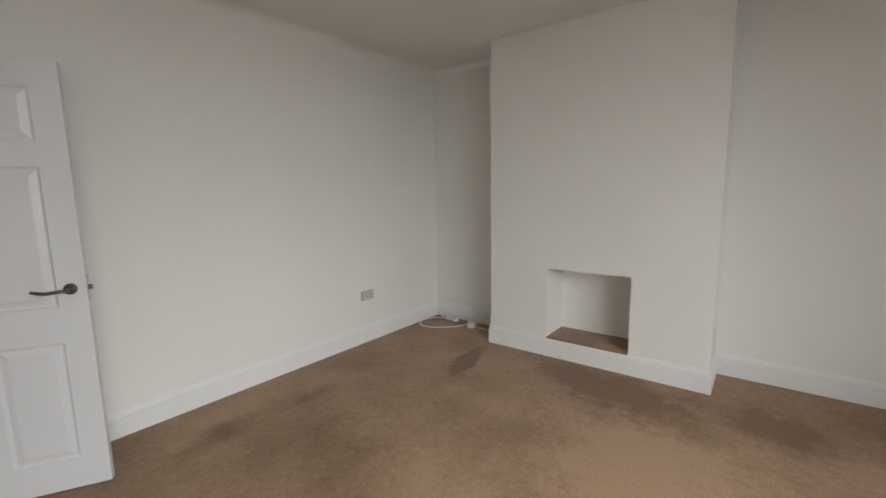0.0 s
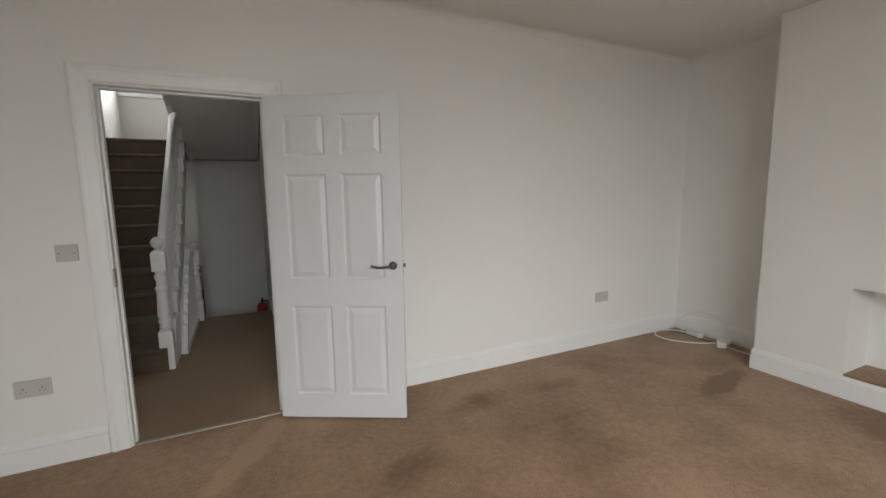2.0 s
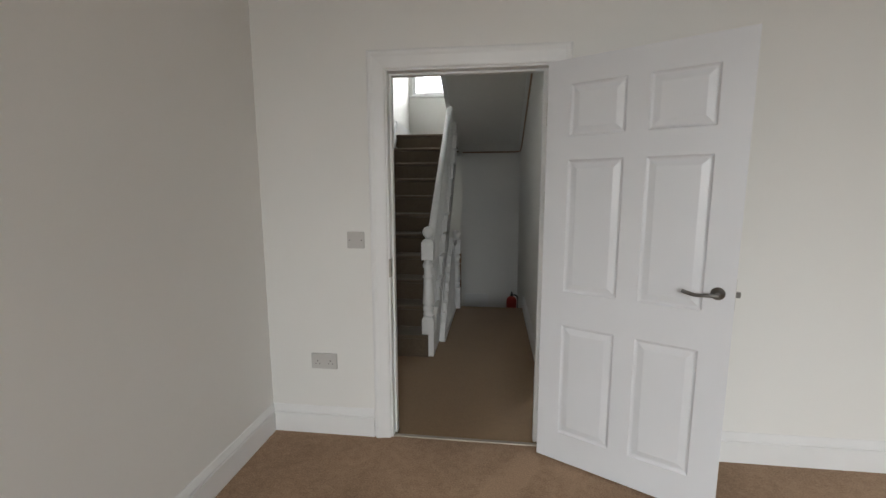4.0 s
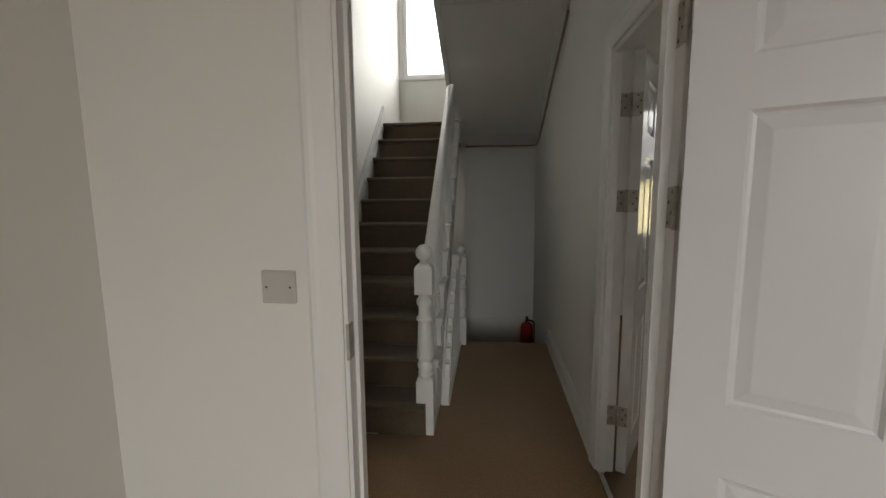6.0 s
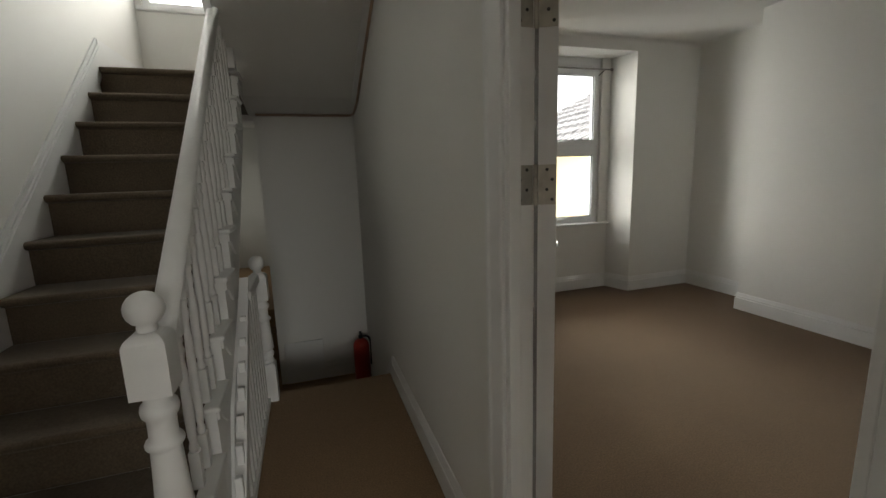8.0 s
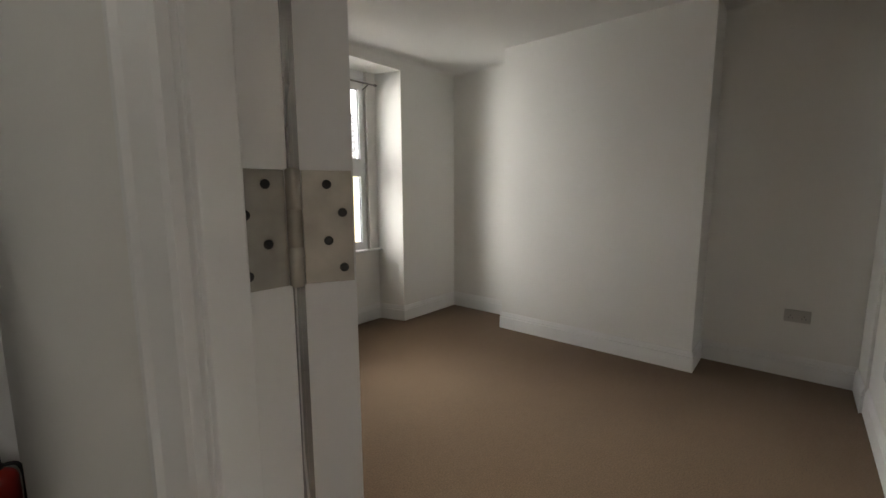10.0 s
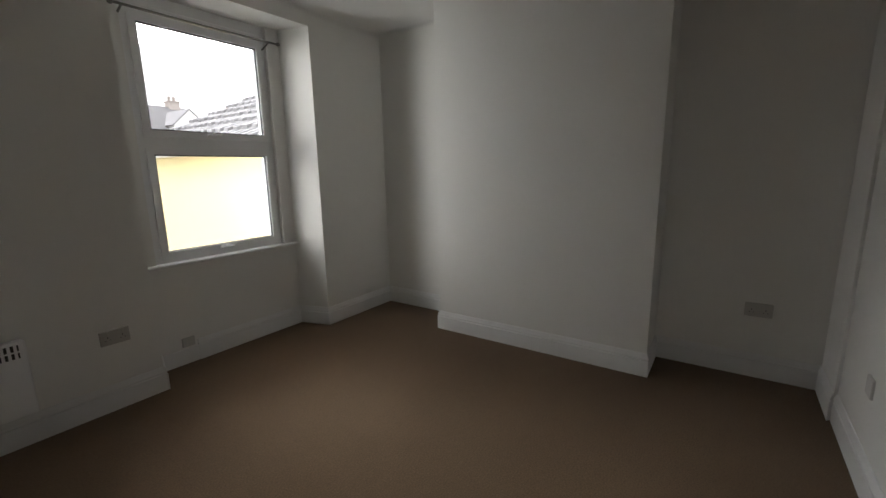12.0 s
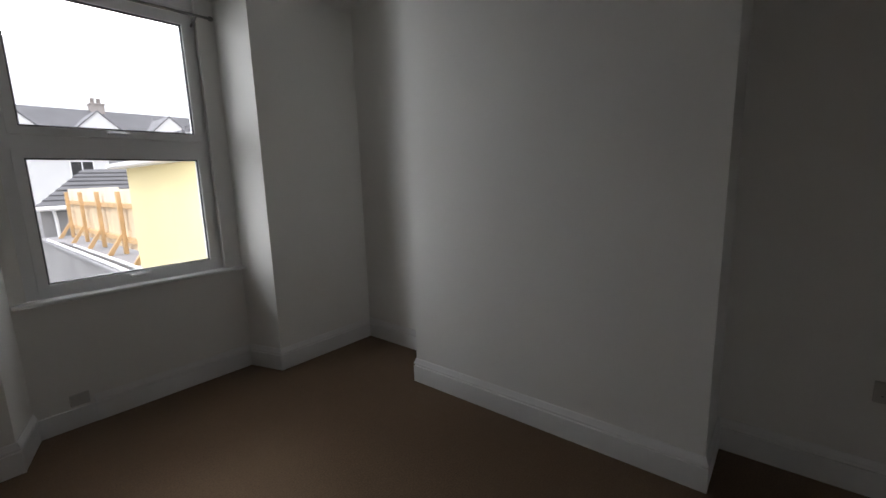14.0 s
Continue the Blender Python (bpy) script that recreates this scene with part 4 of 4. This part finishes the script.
def tiled_slope(parent, x0, x1, y0, y1, z0, z1, along, rows, cols, mat, hip=0.0):
    """Roof slope of lapped tile courses between the eaves (x0 or y0, z0) and the ridge (x1 or y1, z1)."""
    for r in range(rows):
        bm = bmesh.new()
        for c in range(cols):
            f0, f1 = r / rows, (r + 1) / rows + 0.03
            g0, g1 = c / cols, (c + 1) / cols
            jig = random.uniform(-0.006, 0.006)
            if along == "y":
                a = [(x0 + (x1 - x0) * f, y0 + (y1 - y0) * g, z0 + (z1 - z0) * f) for f, g in ((f0, g0), (f0, g1 - 0.006 / max(0.1, abs(y1 - y0))), (f1, g1 - 0.006 / max(0.1, abs(y1 - y0))), (f1, g0))]
            else:
                a = [(x0 + hip * f + (x1 - x0 - hip * f) * g, y0 + (y1 - y0) * f, z0 + (z1 - z0) * f) for f, g in ((f0, g0), (f0, g1 - 0.01), (f1, g1 - 0.01), (f1, g0))]
            roll = 0.034 * (c % 2)
            lift = (0.070 + jig + roll, 0.070 + jig + roll, 0.020 + roll, 0.020 + roll)
            lo = [bm.verts.new(p) for p in a]
            hi = [bm.verts.new((p[0], p[1], p[2] + d)) for p, d in zip(a, lift)]
            bm.faces.new(hi)
            for i in range(4):
                bm.faces.new((lo[i], lo[(i + 1) % 4], hi[(i + 1) % 4], hi[i]))
        bmesh.ops.recalc_face_normals(bm, faces=bm.faces[:])
        part("tile_course", bm, mat, parent)


# the neighbouring rear wing with its yellow side wall
wing = thing("yellow_rear_wing", "rear wing with yellow rendered wall and grey tiled roof", "house", pose(0, 0, 0))
part("wall", prism(((4.12, -3.2), (4.12, 1.72), (6.9, 2.98), (9.6, 1.72), (9.6, -3.2)), 4.45, 8.10, "y"), YELLOW, wing, "yellow rendered wall")
tiled_slope(wing, 3.98, 6.9, 4.45, 8.28, 1.70, 3.08, "y", 9, 38, TILE)
part("gutter", tube(((3.96, 4.45, 1.66), (3.96, 6.3, 1.66), (3.96, 8.26, 1.66)), 0.035, 10), PVC, wing, "white gutter")
part("fascia", boxes((4.0, 4.118, 4.46, 8.2, 1.63, 1.70)), RENDER_W, wing)
part("verge_board", prism(((3.98, 1.63), (3.98, 1.73), (6.9, 3.10), (6.9, 2.98)), 8.20, 8.27, "y"), RENDER_W, wing)

# flat roof along the party line with a new timber fence
flat = thing("flat_roof_block", "low grey block with a felted flat roof", "building", pose(0, 0, 0))
part("wall", boxes((3.96, 5.4, 8.11, 15.6, -3.2, 0.10)), RENDER_G, flat)
part("wall", boxes((3.96, 4.118, 4.47, 8.11, -3.2, 0.10)), RENDER_G, flat)
part("roof_felt", soft_box(3.90, 5.4, 8.12, 15.6, 0.10, 0.17, 0.02), FELT, flat)
part("roof_felt", soft_box(3.90, 4.116, 4.48, 8.12, 0.10, 0.17, 0.02), FELT, flat)
for k, dx in enumerate((0.0, 0.07, 0.16)):
    part("coping_pipe", tube(((3.93 + dx, 4.6 + k, 0.20), (3.95 + dx, 9.0, 0.205), (3.93 + dx, 14.5 - k, 0.20)), 0.03, 8), (PVC, BLACK, PVC)[k], flat)
fence = thing("timber_fence", "new pine board fence with braced posts on the flat roof", "fence", pose(0, 0, 0))
sheet_low = mesh_of("sheet", soft_box(0, 0.018, 0.006, 1.166, 0.24, 1.02, 0.003, 1), TIMBER)
plank_top = mesh_of("plank", soft_box(0, 0.022, 0.004, 2.330, 1.065, 1.36, 0.004, 1), PALE_PLANK)
for i in range(6):
    o = part("sheet", sheet_low, TIMBER, fence)
    o.location = (4.56 + random.uniform(-0.004, 0.004), 8.3 + 1.172 * i, random.uniform(-0.015, 0.015))
for i in range(3):
    o = part("plank", plank_top, PALE_PLANK, fence, "pale sawn plank")
    o.location = (4.56 + random.uniform(-0.003, 0.003), 8.3 + 2.335 * i, random.uniform(-0.02, 0.03))
for z in (0.42, 1.05):
    part("rail", soft_box(4.50, 4.558, 8.3, 15.3, z - 0.045, z + 0.045, 0.004, 1), POST, fence)
y = 8.7
while y < 15.4:
    part("post", soft_box(4.43, 4.498, y, y + 0.085, 0.171, 1.31, 0.004, 1), POST, fence)
    part("brace", prism(((4.43, 0.56), (4.43, 0.46), (4.26, 0.172), (4.17, 0.172)), y + 0.01, y + 0.065, "y"), POST, fence)
    y += 1.55

# outbuilding beyond the fence
shed = thing("outbuilding", "grey outbuilding with a tiled roof and white gutter", "building", pose(0, 0, 0))
part("wall", boxes((4.05, 8.5, 16.0, 21.0, -3.2, 0.93)), RENDER_G, shed)
tiled_slope(shed, 3.95, 8.6, 15.8, 18.5, 0.92, 1.95, "x", 8, 1, TILE_D, 1.55)
part("hip", prism(((15.8, 0.93), (21.2, 0.93), (18.5, 1.93)), 5.50, 5.56, "x"), TILE_D, shed)
part("gutter", tube(((3.9, 15.72, 0.90), (6.0, 15.72, 0.90), (8.6, 15.72, 0.90)), 0.06, 8), PVC, shed, "white gutter")
part("downpipe", tube(((4.25, 15.74, 0.88), (4.32, 15.85, 0.6), (4.34, 15.92, -1.0)), 0.04, 8), PVC, shed, "white downpipe")


def far_house(x, w, stack, label):
    """A white rendered house of the terrace behind: slate slope, dormer gable, windows, chimney."""
    h = thing("terrace_house", label, "house", pose(x, 30.0, 0), "terrace behind")
    part("wall", boxes((0, w, 0, 8, -3.2, 3.75)), RENDER_W, h)
    part("roof", prism(((-0.35, 3.70), (-0.35, 3.78), (4, 6.05), (8.35, 3.78), (8.35, 3.70)), 0, w, "x"), TILE_D, h)
    c = w * 0.52
    part("dormer", prism(((c - 1.0, 3.6), (c - 1.0, 4.45), (c, 5.42), (c + 1.0, 4.45), (c + 1.0, 3.6)), -0.15, 3.0, "y"), RENDER_W, h, "white gabled dormer")
    for s in (-1, 1):
        part("dormer_roof", prism(((c, 5.50), (c, 5.43), (c + s * 1.08, 4.38), (c + s * 1.12, 4.43)), -0.20, 3.2, "y"), TILE, h)
    for wx, wz in ((c - 0.45, 3.75), (w * 0.10, 1.7)):
        win = part("window", boxes((wx - 0.06, wx + 0.96, -0.19 if wz > 3 else -0.04, 0.02 if wz < 3 else -0.14, wz - 0.06, wz + (0.6 if wz > 3 else 1.16))), PVC, h)
        part("pane", boxes((wx, wx + 0.42, -0.20 if wz > 3 else -0.05, -0.188 if wz > 3 else -0.038, wz, wz + (0.54 if wz > 3 else 1.1))), BLACK, win, "dark window pane")
        part("pane", boxes((wx + 0.48, wx + 0.90, -0.20 if wz > 3 else -0.05, -0.188 if wz > 3 else -0.038, wz, wz + (0.54 if wz > 3 else 1.1))), BLACK, win, "dark window pane")
    part("roof_window", boxes((w * 0.80, w * 0.80 + 0.7, 1.55, 2.3, 4.50, 4.78)), PVC, h)
    if stack:
        ch = part("chimney", soft_box(c + 0.55, c + 1.2, 3.6, 4.4, 5.6, 6.45, 0.02), BRICK, h)
        part("chimney_cap", soft_box(c + 0.50, c + 1.25, 3.55, 4.45, 6.36, 6.44, 0.02), BRICK, ch)
        for dx in (0.72, 1.02):
            part("chimney_pot", lathe(((0.12, 6.44), (0.10, 6.72), (0.13, 6.76)), 12), BRICK, ch).location = (c + dx, 4.0, 0)


for i in range(7):
    far_house(-6.83 + 3.4 * i, 3.4, i % 2 == 0, "white rendered terrace house with a gabled dormer and slate roof")
hill = bmesh.new()
grid = [[hill.verts.new((-120 + 12 * i, 120 + 14 * j, -3.3 + (14 + 5 * math.sin(i * 0.7) + 3 * noise.noise((i * 0.4, j * 0.5, 0))) * math.sin(math.pi * j / 8))) for i in range(25)] for j in range(9)]
for j in range(8):
    for i in range(24):
        hill.faces.new((grid[j][i], grid[j][i + 1], grid[j + 1][i + 1], grid[j + 1][i])).smooth = True
structure("hill_backdrop", hill, surface("distant_hill", (0.10, 0.12, 0.08), 0.95, fine=0.4, broad=0.05, vary=0.2), "distant wooded hill behind the roofs", "hill")
